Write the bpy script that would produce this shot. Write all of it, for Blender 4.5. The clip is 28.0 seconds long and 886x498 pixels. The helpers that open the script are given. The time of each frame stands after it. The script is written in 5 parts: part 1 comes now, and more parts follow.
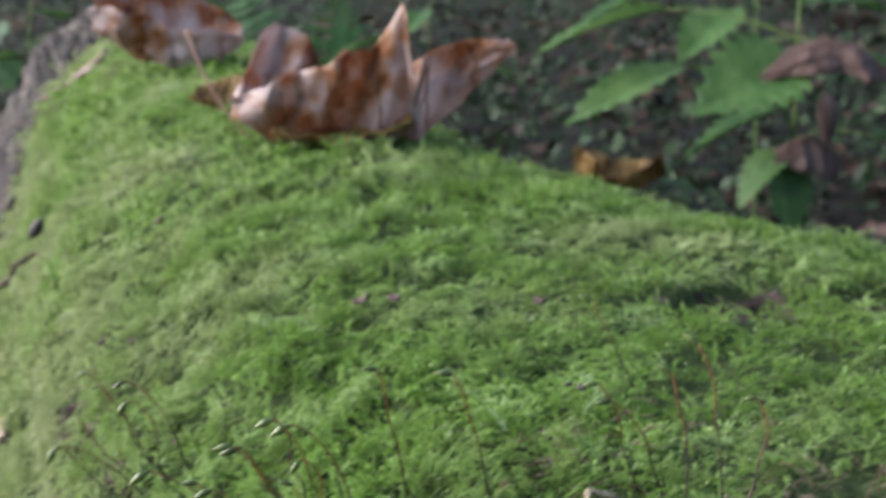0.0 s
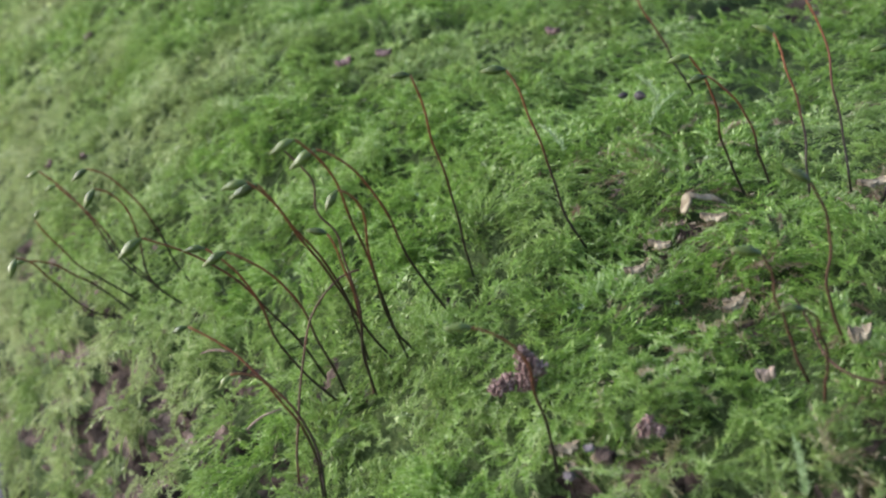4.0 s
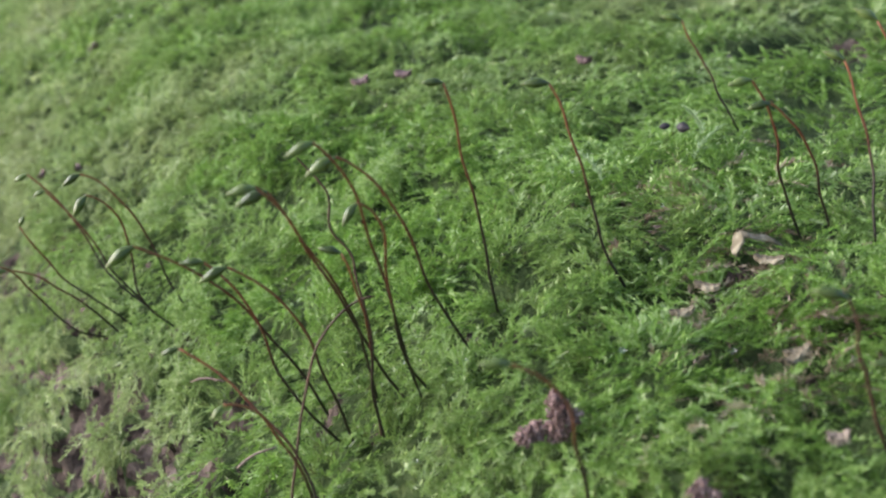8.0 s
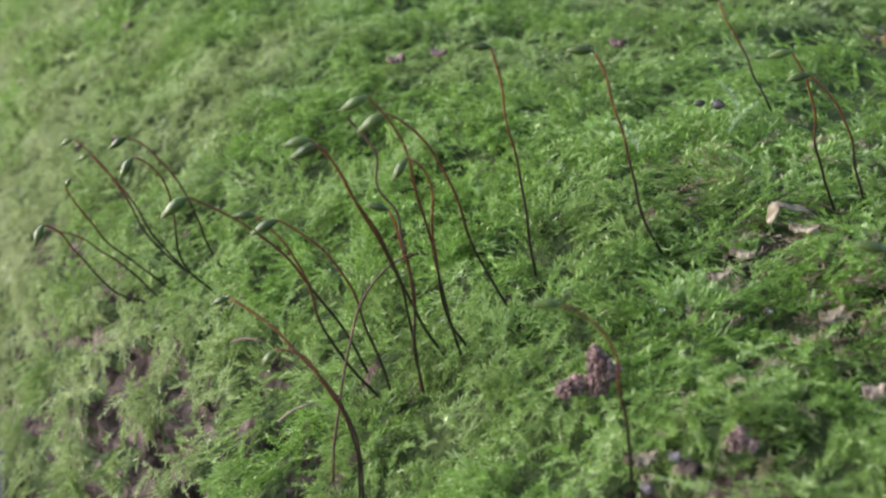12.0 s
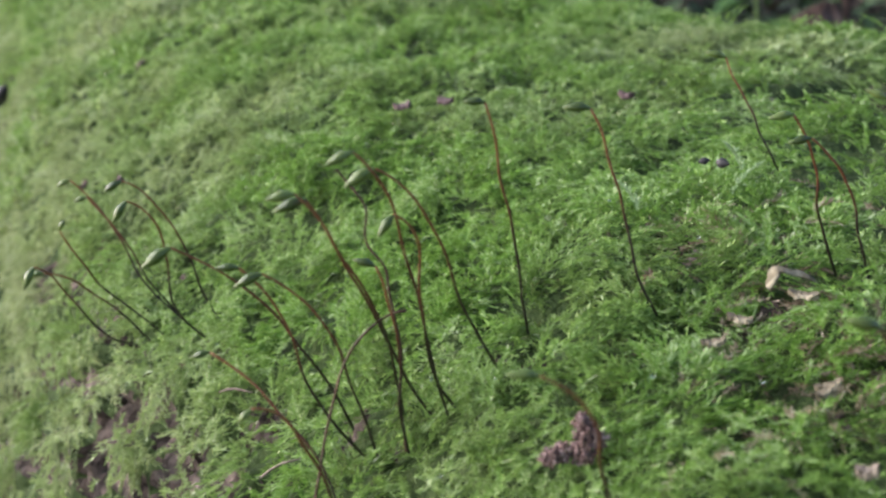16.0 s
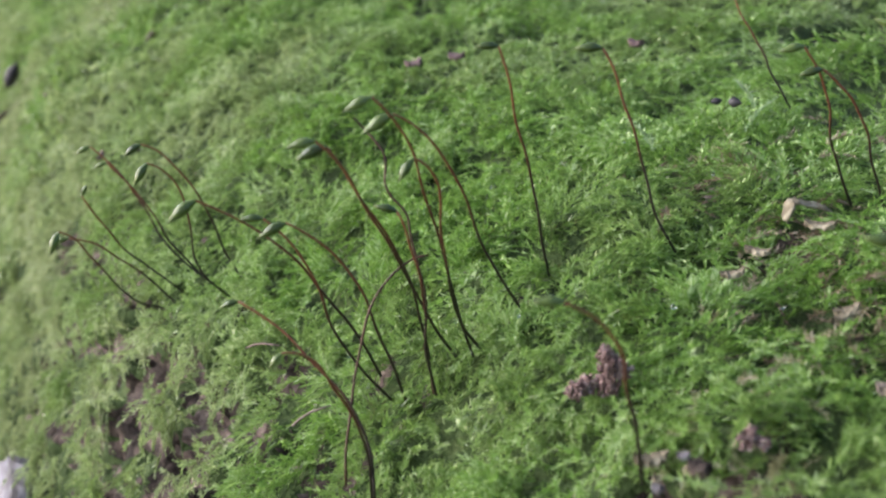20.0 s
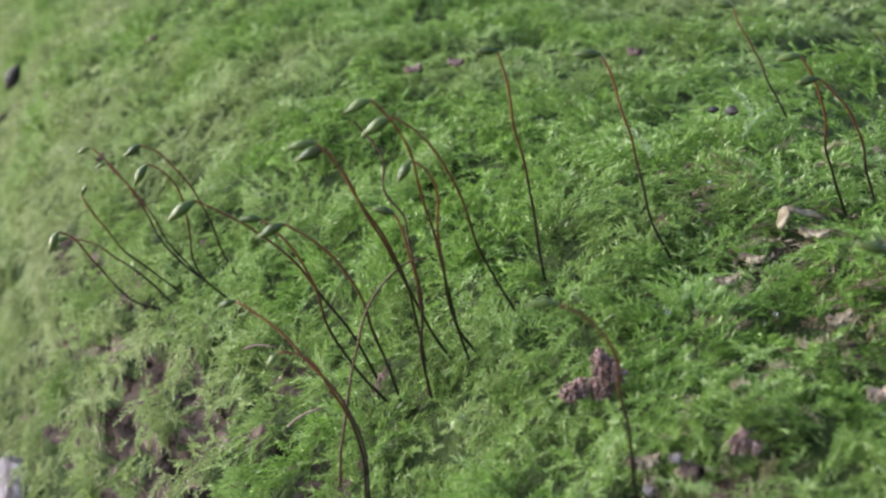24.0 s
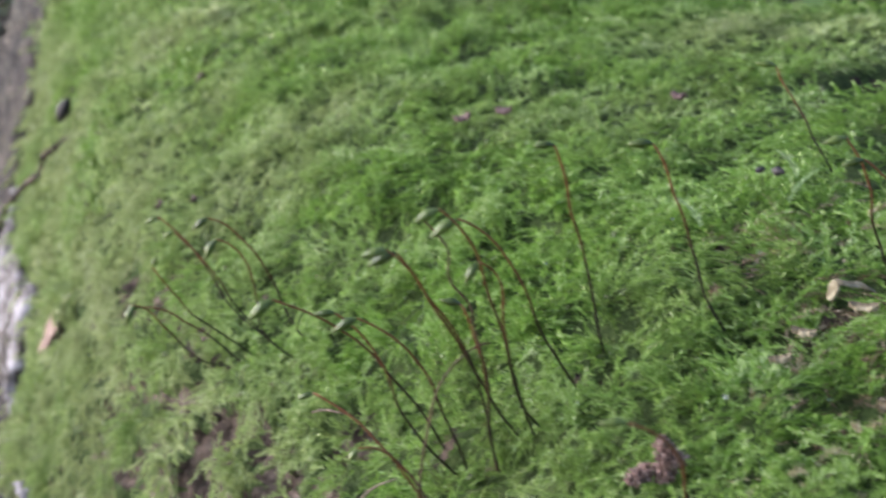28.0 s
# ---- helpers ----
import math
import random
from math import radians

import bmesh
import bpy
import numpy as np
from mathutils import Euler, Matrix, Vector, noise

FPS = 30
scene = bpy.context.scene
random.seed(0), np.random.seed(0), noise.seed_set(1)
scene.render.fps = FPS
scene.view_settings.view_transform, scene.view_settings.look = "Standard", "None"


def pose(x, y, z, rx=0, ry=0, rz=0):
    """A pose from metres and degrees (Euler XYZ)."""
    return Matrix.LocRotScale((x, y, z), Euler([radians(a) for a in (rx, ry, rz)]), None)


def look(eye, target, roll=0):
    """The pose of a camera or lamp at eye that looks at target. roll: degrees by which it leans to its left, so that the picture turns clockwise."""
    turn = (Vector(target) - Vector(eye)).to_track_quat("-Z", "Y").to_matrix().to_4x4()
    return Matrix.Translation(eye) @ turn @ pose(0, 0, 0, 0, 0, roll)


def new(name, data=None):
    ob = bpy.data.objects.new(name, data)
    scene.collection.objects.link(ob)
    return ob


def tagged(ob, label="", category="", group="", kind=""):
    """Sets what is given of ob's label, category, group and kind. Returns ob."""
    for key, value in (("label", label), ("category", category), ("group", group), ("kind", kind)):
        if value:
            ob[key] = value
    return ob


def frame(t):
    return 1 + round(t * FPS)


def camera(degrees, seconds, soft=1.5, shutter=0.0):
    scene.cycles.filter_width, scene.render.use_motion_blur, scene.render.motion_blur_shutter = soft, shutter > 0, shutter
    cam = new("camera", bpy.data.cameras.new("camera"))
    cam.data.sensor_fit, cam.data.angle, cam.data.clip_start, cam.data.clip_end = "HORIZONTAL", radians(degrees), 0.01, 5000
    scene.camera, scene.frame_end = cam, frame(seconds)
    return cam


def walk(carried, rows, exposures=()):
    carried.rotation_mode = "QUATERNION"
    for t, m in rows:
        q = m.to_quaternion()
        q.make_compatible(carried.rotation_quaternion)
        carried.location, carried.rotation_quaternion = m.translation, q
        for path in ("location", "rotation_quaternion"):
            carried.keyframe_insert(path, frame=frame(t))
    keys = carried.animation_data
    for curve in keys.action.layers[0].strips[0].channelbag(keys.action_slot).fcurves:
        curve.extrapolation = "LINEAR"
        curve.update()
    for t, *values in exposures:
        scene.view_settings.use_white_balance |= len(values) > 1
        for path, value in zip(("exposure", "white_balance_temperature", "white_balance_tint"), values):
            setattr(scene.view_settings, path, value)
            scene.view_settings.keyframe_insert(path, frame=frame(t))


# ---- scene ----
cam = camera(38.6, 28.0, soft=2.25, shutter=0.5)
cam.data.dof.use_dof, cam.data.dof.focus_distance, cam.data.dof.aperture_fstop = True, 0.184, 40.0
PATH = [
    (0, (0.0128, -0.0021, 0.4635), (-0.0079, 1.9207, -0.0866), -0.55),
    (0.3, (0.0069, -0.0054, 0.4623), (-0.0488, 1.8969, -0.1527), -2.65),
    (0.5, (0.0026, -0.0148, 0.4572), (-0.0715, 1.8695, -0.2093), -4.12),
    (1, (-0.0027, -0.0173, 0.4526), (-0.1400, 1.8105, -0.3475), -8.64),
    (1.5, (-0.0010, -0.0094, 0.4506), (-0.1420, 1.7965, -0.3972), -10.44),
    (2, (-0.0005, -0.0049, 0.4490), (-0.1373, 1.7962, -0.4095), -10.57),
    (2.5, (0.0000, -0.0076, 0.4524), (-0.0731, 1.8015, -0.3973), -9.71),
    (3, (-0.0009, 0.0071, 0.4423), (0.0268, 1.8172, -0.4079), -7.93),
    (3.5, (-0.0045, 0.0240, 0.4344), (0.0337, 1.8524, -0.3753), -8.18),
    (5.5, (-0.0040, 0.0530, 0.4165), (0.0977, 1.9012, -0.3410), -5.77),
    (6, (-0.0061, 0.0543, 0.4208), (0.0682, 1.9168, -0.3044), -6.02),
    (6.5, (-0.0078, 0.0538, 0.4233), (0.0484, 1.9263, -0.2771), -5.55),
    (7, (-0.0076, 0.0534, 0.4216), (0.0547, 1.9237, -0.2842), -5.03),
    (7.5, (-0.0075, 0.0530, 0.4205), (0.0597, 1.9201, -0.2932), -4.79),
    (8, (-0.0080, 0.0521, 0.4197), (0.0589, 1.9172, -0.2992), -4.52),
    (8.5, (-0.0094, 0.0505, 0.4188), (0.0519, 1.9158, -0.3000), -4.26),
    (9, (-0.0105, 0.0492, 0.4190), (0.0392, 1.9159, -0.2970), -4.08),
    (9.5, (-0.0120, 0.0473, 0.4184), (0.0325, 1.9156, -0.2938), -3.72),
    (10, (-0.0119, 0.0465, 0.4159), (0.0287, 1.9092, -0.3113), -3.70),
    (10.5, (-0.0116, 0.0468, 0.4150), (0.0354, 1.9061, -0.3205), -3.58),
    (11, (-0.0117, 0.0470, 0.4157), (0.0339, 1.9095, -0.3116), -3.51),
    (11.5, (-0.0119, 0.0468, 0.4162), (0.0336, 1.9116, -0.3053), -3.44),
    (12, (-0.0122, 0.0466, 0.4168), (0.0325, 1.9127, -0.3015), -3.40),
    (12.5, (-0.0126, 0.0462, 0.4173), (0.0267, 1.9143, -0.2959), -3.40),
    (14.5, (-0.0151, 0.0437, 0.4196), (0.0029, 1.9192, -0.2748), -3.50),
    (15, (-0.0148, 0.0432, 0.4193), (-0.0001, 1.9190, -0.2742), -3.13),
    (15.5, (-0.0147, 0.0417, 0.4188), (-0.0060, 1.9181, -0.2734), -3.20),
    (16, (-0.0083, 0.0507, 0.4174), (0.0099, 1.9393, -0.2406), -2.18),
    (16.5, (-0.0058, 0.0530, 0.4137), (0.0121, 1.9219, -0.2981), -3.80),
    (17, (-0.0063, 0.0518, 0.4113), (0.0108, 1.9136, -0.3191), -3.92),
    (17.5, (-0.0067, 0.0518, 0.4137), (0.0041, 1.9178, -0.3059), -4.36),
    (18, (-0.0069, 0.0509, 0.4147), (0.0049, 1.9219, -0.2919), -4.49),
    (18.5, (-0.0086, 0.0489, 0.4157), (-0.0080, 1.9217, -0.2861), -4.61),
    (19, (-0.0091, 0.0480, 0.4157), (-0.0148, 1.9219, -0.2832), -4.68),
    (19.5, (-0.0092, 0.0478, 0.4158), (-0.0163, 1.9213, -0.2842), -4.72),
    (20, (-0.0094, 0.0473, 0.4154), (-0.0153, 1.9195, -0.2879), -4.65),
    (20.5, (-0.0097, 0.0466, 0.4153), (-0.0155, 1.9196, -0.2861), -4.46),
    (21, (-0.0099, 0.0459, 0.4153), (-0.0150, 1.9192, -0.2853), -4.36),
    (21.5, (-0.0096, 0.0461, 0.4146), (-0.0178, 1.9198, -0.2847), -4.35),
    (23.5, (-0.0094, 0.0454, 0.4142), (-0.0150, 1.9206, -0.2812), -3.96),
    (24, (-0.0093, 0.0460, 0.4152), (-0.0112, 1.9225, -0.2765), -3.90),
    (24.5, (-0.0093, 0.0458, 0.4164), (-0.0100, 1.9215, -0.2775), -3.92),
    (25, (-0.0086, 0.0458, 0.4150), (-0.0083, 1.9187, -0.2864), -3.92),
    (25.5, (-0.0086, 0.0459, 0.4144), (-0.0124, 1.9166, -0.2928), -4.15),
    (26, (-0.0085, 0.0460, 0.4158), (-0.0088, 1.9164, -0.2925), -4.20),
    (26.5, (-0.0075, 0.0476, 0.4169), (-0.0157, 1.9175, -0.2925), -4.56),
    (27, (-0.0044, 0.0509, 0.4190), (-0.0096, 1.9153, -0.3050), -5.48),
    (27.5, (-0.0055, 0.0494, 0.4224), (-0.0127, 1.9173, -0.2924), -5.51),
    (28, (-0.0116, 0.0432, 0.4305), (-0.0743, 1.9132, -0.2761), -6.15),
]
walk(cam, [(t, look(eye, target, roll)) for t, eye, target, roll in PATH], [(0.0, 1.06, 6080, 15.0), (28.0, 1.06, 6080, 15.0)])

# ---- light: open shade under trees, brighter from the log's open side ----
world = bpy.data.worlds.new("world")
scene.world = world
world.use_nodes = True
wn = world.node_tree
sky = wn.nodes.new("ShaderNodeTexSky")
sky.sky_type, sky.sun_disc = "NISHITA", False
sky.sun_elevation, sky.sun_rotation = radians(23), radians(-84)
sky.air_density, sky.dust_density = 1.0, 3.0
wn.links.new(sky.outputs[0], wn.nodes["Background"].inputs[0])
wn.nodes["Background"].inputs[1].default_value = 0.11
sun_data = bpy.data.lights.new("sun", "SUN")
sun_data.energy, sun_data.angle, sun_data.color = 4.0, radians(84), (1.0, 0.98, 0.94)
sun = new("sun", sun_data)
sun.matrix_world = look((-4.2, 0.4, 1.75), (0, 0, 0))


# ---- materials ----
def ramp(nt, stops):
    n = nt.nodes.new("ShaderNodeValToRGB")
    el = n.color_ramp.elements
    while len(el) < len(stops):
        el.new(0.5)
    for e, (p, c) in zip(el, stops):
        e.position, e.color = p, (*c, 1)
    return n


def surface(name, stops, scale=40.0, rough=0.7, bump=0.3, bump_scale=200.0, translucent=0.0, stretch=(1, 1, 1), islands=0.0, detail=6.0, coat=0.0, objects=0.0, dist=0.001):
    """A noise-coloured material: large mottling, per-piece variation and fine relief."""
    m = bpy.data.materials.new(name)
    m.use_nodes = True
    nt = m.node_tree
    b = nt.nodes["Principled BSDF"]
    tc = nt.nodes.new("ShaderNodeTexCoord")
    mp = nt.nodes.new("ShaderNodeMapping")
    mp.inputs["Scale"].default_value = stretch
    nt.links.new(tc.outputs["Object"], mp.inputs[0])
    n1 = nt.nodes.new("ShaderNodeTexNoise")
    n1.inputs["Scale"].default_value, n1.inputs["Detail"].default_value, n1.inputs["Roughness"].default_value = scale, detail, 0.62
    nt.links.new(mp.outputs[0], n1.inputs["Vector"])
    fac = n1.outputs[0]
    if islands or objects:
        geo = nt.nodes.new("ShaderNodeNewGeometry" if islands else "ShaderNodeObjectInfo")
        out = geo.outputs["Random Per Island"] if islands else geo.outputs["Random"]
        ma = nt.nodes.new("ShaderNodeMath")
        ma.operation = "MULTIPLY_ADD"
        ma.inputs[1].default_value = islands or objects
        ma.inputs[2].default_value = -0.5 * (islands or objects)
        nt.links.new(out, ma.inputs[0])
        ad = nt.nodes.new("ShaderNodeMath")
        nt.links.new(fac, ad.inputs[0]), nt.links.new(ma.outputs[0], ad.inputs[1])
        fac = ad.outputs[0]
    r = ramp(nt, stops)
    nt.links.new(fac, r.inputs[0])
    nt.links.new(r.outputs[0], b.inputs["Base Color"])
    b.inputs["Roughness"].default_value = rough
    b.inputs["Specular IOR Level"].default_value = 0.35
    b.inputs["Coat Weight"].default_value = coat
    if bump:
        n2 = nt.nodes.new("ShaderNodeTexNoise")
        n2.inputs["Scale"].default_value, n2.inputs["Detail"].default_value = bump_scale, 5.0
        nt.links.new(mp.outputs[0], n2.inputs["Vector"])
        bp = nt.nodes.new("ShaderNodeBump")
        bp.inputs["Strength"].default_value, bp.inputs["Distance"].default_value = bump, dist
        nt.links.new(n2.outputs[0], bp.inputs["Height"])
        nt.links.new(bp.outputs[0], b.inputs["Normal"])
    if translucent:
        tr = nt.nodes.new("ShaderNodeBsdfTranslucent")
        nt.links.new(r.outputs[0], tr.inputs[0])
        mx = nt.nodes.new("ShaderNodeMixShader")
        mx.inputs[0].default_value = translucent
        nt.links.new(b.outputs[0], mx.inputs[1]), nt.links.new(tr.outputs[0], mx.inputs[2])
        nt.links.new(mx.outputs[0], nt.nodes["Material Output"].inputs[0])
    return m


def seta_material():
    """Stalks that are black-brown at the foot and rust red towards the tip."""
    m = bpy.data.materials.new("seta")
    m.use_nodes = True
    nt = m.node_tree
    b = nt.nodes["Principled BSDF"]
    tc = nt.nodes.new("ShaderNodeTexCoord")
    sep = nt.nodes.new("ShaderNodeSeparateXYZ")
    nt.links.new(tc.outputs["Generated"], sep.inputs[0])
    r = ramp(nt, [(0.0, (0.008, 0.006, 0.005)), (0.42, (0.024, 0.010, 0.007)), (0.7, (0.125, 0.038, 0.017)), (1.0, (0.24, 0.09, 0.035))])
    nt.links.new(sep.outputs[2], r.inputs[0])
    nt.links.new(r.outputs[0], b.inputs["Base Color"])
    b.inputs["Roughness"].default_value = 0.45
    return m


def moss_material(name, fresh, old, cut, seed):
    """Leaves of fresh green, with patches of older olive and straw growth; each leaf differs a little."""
    m = surface(name, fresh, scale=60, rough=0.31, bump=0, translucent=0.46, islands=0.34, detail=7)
    nt = m.node_tree
    b = nt.nodes["Principled BSDF"]
    b.inputs["Specular IOR Level"].default_value = 0.72
    first = next(n for n in nt.nodes if n.type == "VALTORGB")
    second = ramp(nt, old)
    nt.links.new(first.inputs[0].links[0].from_socket, second.inputs[0])
    big = nt.nodes.new("ShaderNodeTexNoise")
    big.noise_dimensions = "4D"
    big.inputs["W"].default_value = seed
    big.inputs["Scale"].default_value, big.inputs["Detail"].default_value = 16, 5
    tc = next(n for n in nt.nodes if n.type == "TEX_COORD")
    nt.links.new(tc.outputs["Object"], big.inputs["Vector"])
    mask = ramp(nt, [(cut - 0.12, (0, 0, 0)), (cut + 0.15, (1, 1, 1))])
    # older growth on low flank; fresh crown, darker to paint in its weaker light
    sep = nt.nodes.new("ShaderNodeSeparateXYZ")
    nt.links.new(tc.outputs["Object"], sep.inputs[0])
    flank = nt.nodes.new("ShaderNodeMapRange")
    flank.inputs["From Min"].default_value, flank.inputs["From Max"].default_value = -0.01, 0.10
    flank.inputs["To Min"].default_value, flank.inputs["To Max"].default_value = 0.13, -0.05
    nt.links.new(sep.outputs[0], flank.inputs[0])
    age_and_light = nt.nodes.new("ShaderNodeMath")
    nt.links.new(big.outputs[0], age_and_light.inputs[0]), nt.links.new(flank.outputs[0], age_and_light.inputs[1])
    nt.links.new(age_and_light.outputs[0], mask.inputs[0])
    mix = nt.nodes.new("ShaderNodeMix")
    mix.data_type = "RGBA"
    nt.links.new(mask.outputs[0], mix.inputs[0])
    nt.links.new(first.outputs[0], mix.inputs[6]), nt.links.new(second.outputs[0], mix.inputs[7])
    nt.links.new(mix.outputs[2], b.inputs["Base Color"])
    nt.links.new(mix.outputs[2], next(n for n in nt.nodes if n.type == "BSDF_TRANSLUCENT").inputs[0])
    return m


# FRESH is held dark: the crown's weaker light is put into its green
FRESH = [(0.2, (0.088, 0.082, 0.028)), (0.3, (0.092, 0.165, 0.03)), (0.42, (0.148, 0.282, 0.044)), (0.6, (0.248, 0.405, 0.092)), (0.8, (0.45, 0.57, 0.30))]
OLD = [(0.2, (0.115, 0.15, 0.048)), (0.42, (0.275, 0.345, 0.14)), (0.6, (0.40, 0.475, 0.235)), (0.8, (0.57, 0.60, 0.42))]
STRAW = [(0.2, (0.09, 0.062, 0.04)), (0.42, (0.20, 0.145, 0.095)), (0.6, (0.33, 0.265, 0.19)), (0.8, (0.50, 0.44, 0.36))]
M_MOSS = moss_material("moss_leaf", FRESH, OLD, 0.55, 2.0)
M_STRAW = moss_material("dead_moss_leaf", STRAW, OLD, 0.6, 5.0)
M_BARK = surface("mossy_bark", [(0.32, (0.008, 0.006, 0.0055)), (0.45, (0.034, 0.024, 0.019)), (0.57, (0.10, 0.073, 0.061)), (0.72, (0.22, 0.175, 0.155))], scale=170, rough=0.9, bump=1.0, bump_scale=500, dist=0.002)
M_MAT = surface("moss_mat", [(0.3, (0.018, 0.030, 0.008)), (0.5, (0.05, 0.082, 0.022)), (0.7, (0.10, 0.135, 0.045))], scale=220, rough=0.95, bump=1.0, bump_scale=900, dist=0.002)
M_WOOD = surface("weathered_wood", [(0.39, (0.004, 0.003, 0.003)), (0.45, (0.025, 0.020, 0.019)), (0.51, (0.054, 0.044, 0.044)), (0.56, (0.055, 0.055, 0.036)), (0.61, (0.092, 0.074, 0.068)), (0.70, (0.17, 0.145, 0.135))], scale=95, rough=0.9, bump=1.0, bump_scale=420, stretch=(1, 0.13, 1), dist=0.004, detail=4.5)
M_RIM = surface("bleached_bark", [(0.34, (0.02, 0.016, 0.016)), (0.45, (0.10, 0.09, 0.093)), (0.56, (0.22, 0.21, 0.235)), (0.7, (0.40, 0.39, 0.43))], scale=150, rough=0.85, bump=0.9, bump_scale=260, stretch=(1, 0.35, 1))
M_ORANGE = surface("orange_bark", [(0.3, (0.10, 0.062, 0.052)), (0.5, (0.21, 0.14, 0.12)), (0.75, (0.34, 0.27, 0.255))], scale=160, rough=0.8, bump=0.5)
M_TAN = surface("tan_chip", [(0.34, (0.05, 0.038, 0.024)), (0.5, (0.17, 0.145, 0.095)), (0.68, (0.35, 0.32, 0.24))], scale=420, rough=0.8, bump=0.5, bump_scale=600)
M_FRASS = surface("brown_grains", [(0.3, (0.11, 0.066, 0.058)), (0.55, (0.24, 0.16, 0.145)), (0.75, (0.44, 0.35, 0.335))], scale=300, rough=0.9, bump=0.4, bump_scale=900, islands=0.4)
M_TWIG = surface("grey_twig", [(0.3, (0.12, 0.09, 0.068)), (0.7, (0.32, 0.27, 0.215))], scale=300, rough=0.85, bump=0.4, bump_scale=900)
M_SETA = seta_material()
M_HOOK = surface("dry_stalk", [(0.3, (0.03, 0.015, 0.010)), (0.7, (0.10, 0.05, 0.03))], scale=200, rough=0.6, bump=0)
M_CAPS = surface("capsule_green", [(0.3, (0.05, 0.075, 0.02)), (0.5, (0.105, 0.155, 0.038)), (0.7, (0.20, 0.25, 0.09)), (0.9, (0.34, 0.30, 0.17))], scale=260, rough=0.22, bump=0.1, objects=0.3, coat=0.5, translucent=0.18)
M_LID = surface("capsule_lid", [(0.3, (0.08, 0.12, 0.03)), (0.7, (0.17, 0.20, 0.08))], scale=300, rough=0.45, bump=0)
# shade of the trees overhead is put into the soil's near-black colour
M_SHADED_SOIL = surface("shaded_forest_soil", [(0.3, (0.003, 0.002, 0.0015)), (0.48, (0.008, 0.006, 0.004)), (0.6, (0.010, 0.012, 0.004)), (0.75, (0.03, 0.019, 0.012))], scale=14, rough=0.95, bump=1.0, bump_scale=60, dist=0.02)
M_DEAD = surface("dead_leaf", [(0.3, (0.09, 0.03, 0.012)), (0.38, (0.27, 0.105, 0.04)), (0.44, (0.38, 0.21, 0.13)), (0.5, (0.44, 0.34, 0.325)), (0.64, (0.56, 0.50, 0.52))], scale=34, rough=0.38, bump=0.6, bump_scale=220, translucent=0.48, stretch=(1, 1, 0.8))
M_YELLOW = surface("yellowing_leaf", [(0.3, (0.10, 0.052, 0.018)), (0.55, (0.24, 0.15, 0.045)), (0.75, (0.40, 0.32, 0.17))], scale=40, rough=0.55, bump=0.4, translucent=0.3)
M_VEIN = surface("leaf_stalk", [(0.3, (0.07, 0.03, 0.015)), (0.7, (0.16, 0.08, 0.042))], scale=200, rough=0.6, bump=0.2)
M_LITTER = surface("litter_leaf", [(0.2, (0.03, 0.017, 0.013)), (0.45, (0.08, 0.048, 0.039)), (0.6, (0.15, 0.10, 0.085)), (0.8, (0.27, 0.21, 0.185))], scale=20, rough=0.75, bump=0.4, translucent=0.15, objects=0.5)
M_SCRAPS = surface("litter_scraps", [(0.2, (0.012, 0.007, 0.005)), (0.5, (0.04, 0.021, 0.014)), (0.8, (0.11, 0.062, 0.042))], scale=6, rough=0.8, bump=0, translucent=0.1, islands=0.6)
M_HERB = surface("herb_leaf", [(0.25, (0.026, 0.07, 0.02)), (0.5, (0.06, 0.132, 0.033)), (0.75, (0.12, 0.212, 0.066))], scale=25, rough=0.5, bump=0.3, bump_scale=160, translucent=0.3, objects=0.3)
M_STALK = surface("herb_stalk", [(0.3, (0.05, 0.10, 0.02)), (0.7, (0.14, 0.2, 0.06))], scale=100, rough=0.6, bump=0.1)
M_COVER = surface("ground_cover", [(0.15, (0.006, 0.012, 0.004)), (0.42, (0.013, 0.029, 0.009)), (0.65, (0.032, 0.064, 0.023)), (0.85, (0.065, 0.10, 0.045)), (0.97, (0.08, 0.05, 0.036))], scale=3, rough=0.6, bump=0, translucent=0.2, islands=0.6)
M_FERN = surface("fern_green", [(0.3, (0.035, 0.09, 0.03)), (0.7, (0.09, 0.2, 0.08))], scale=60, rough=0.55, bump=0.1, translucent=0.25)

rng = np.random.default_rng(7)
YAW = 18.5
LOG = pose(0, 0, 0, 0, 0, YAW)


# ---- helpers ----
def mesh_np(name, verts, faces, mats, smooth=True):
    """A mesh from arrays: verts (n, 3), faces (m, 3 or 4)."""
    me = bpy.data.meshes.new(name)
    verts, faces = np.asarray(verts, np.float32), np.asarray(faces, np.int32)
    me.vertices.add(len(verts))
    me.vertices.foreach_set("co", verts.ravel())
    n = faces.shape[1]
    me.loops.add(faces.size)
    me.loops.foreach_set("vertex_index", faces.ravel())
    me.polygons.add(len(faces))
    me.polygons.foreach_set("loop_start", np.arange(0, faces.size, n, dtype=np.int32))
    me.polygons.foreach_set("use_smooth", np.full(len(faces), smooth))
    for m in mats if isinstance(mats, (list, tuple)) else [mats]:
        me.materials.append(m)
    me.update(calc_edges=True)
    me.validate()
    return me


def part(name, me, parent, label="", m=None):
    ob = new(name, me)
    ob.parent = parent
    if m is not None:
        ob.matrix_basis = m
    return tagged(ob, label) if label else ob


def thing(name, label, category, m=None, me=None, group="", kind=""):
    ob = new(name, me)
    if me is None:
        ob.empty_display_size = 0.01
    if m is not None:
        ob.matrix_basis = m
    return tagged(ob, label, category, group, kind)


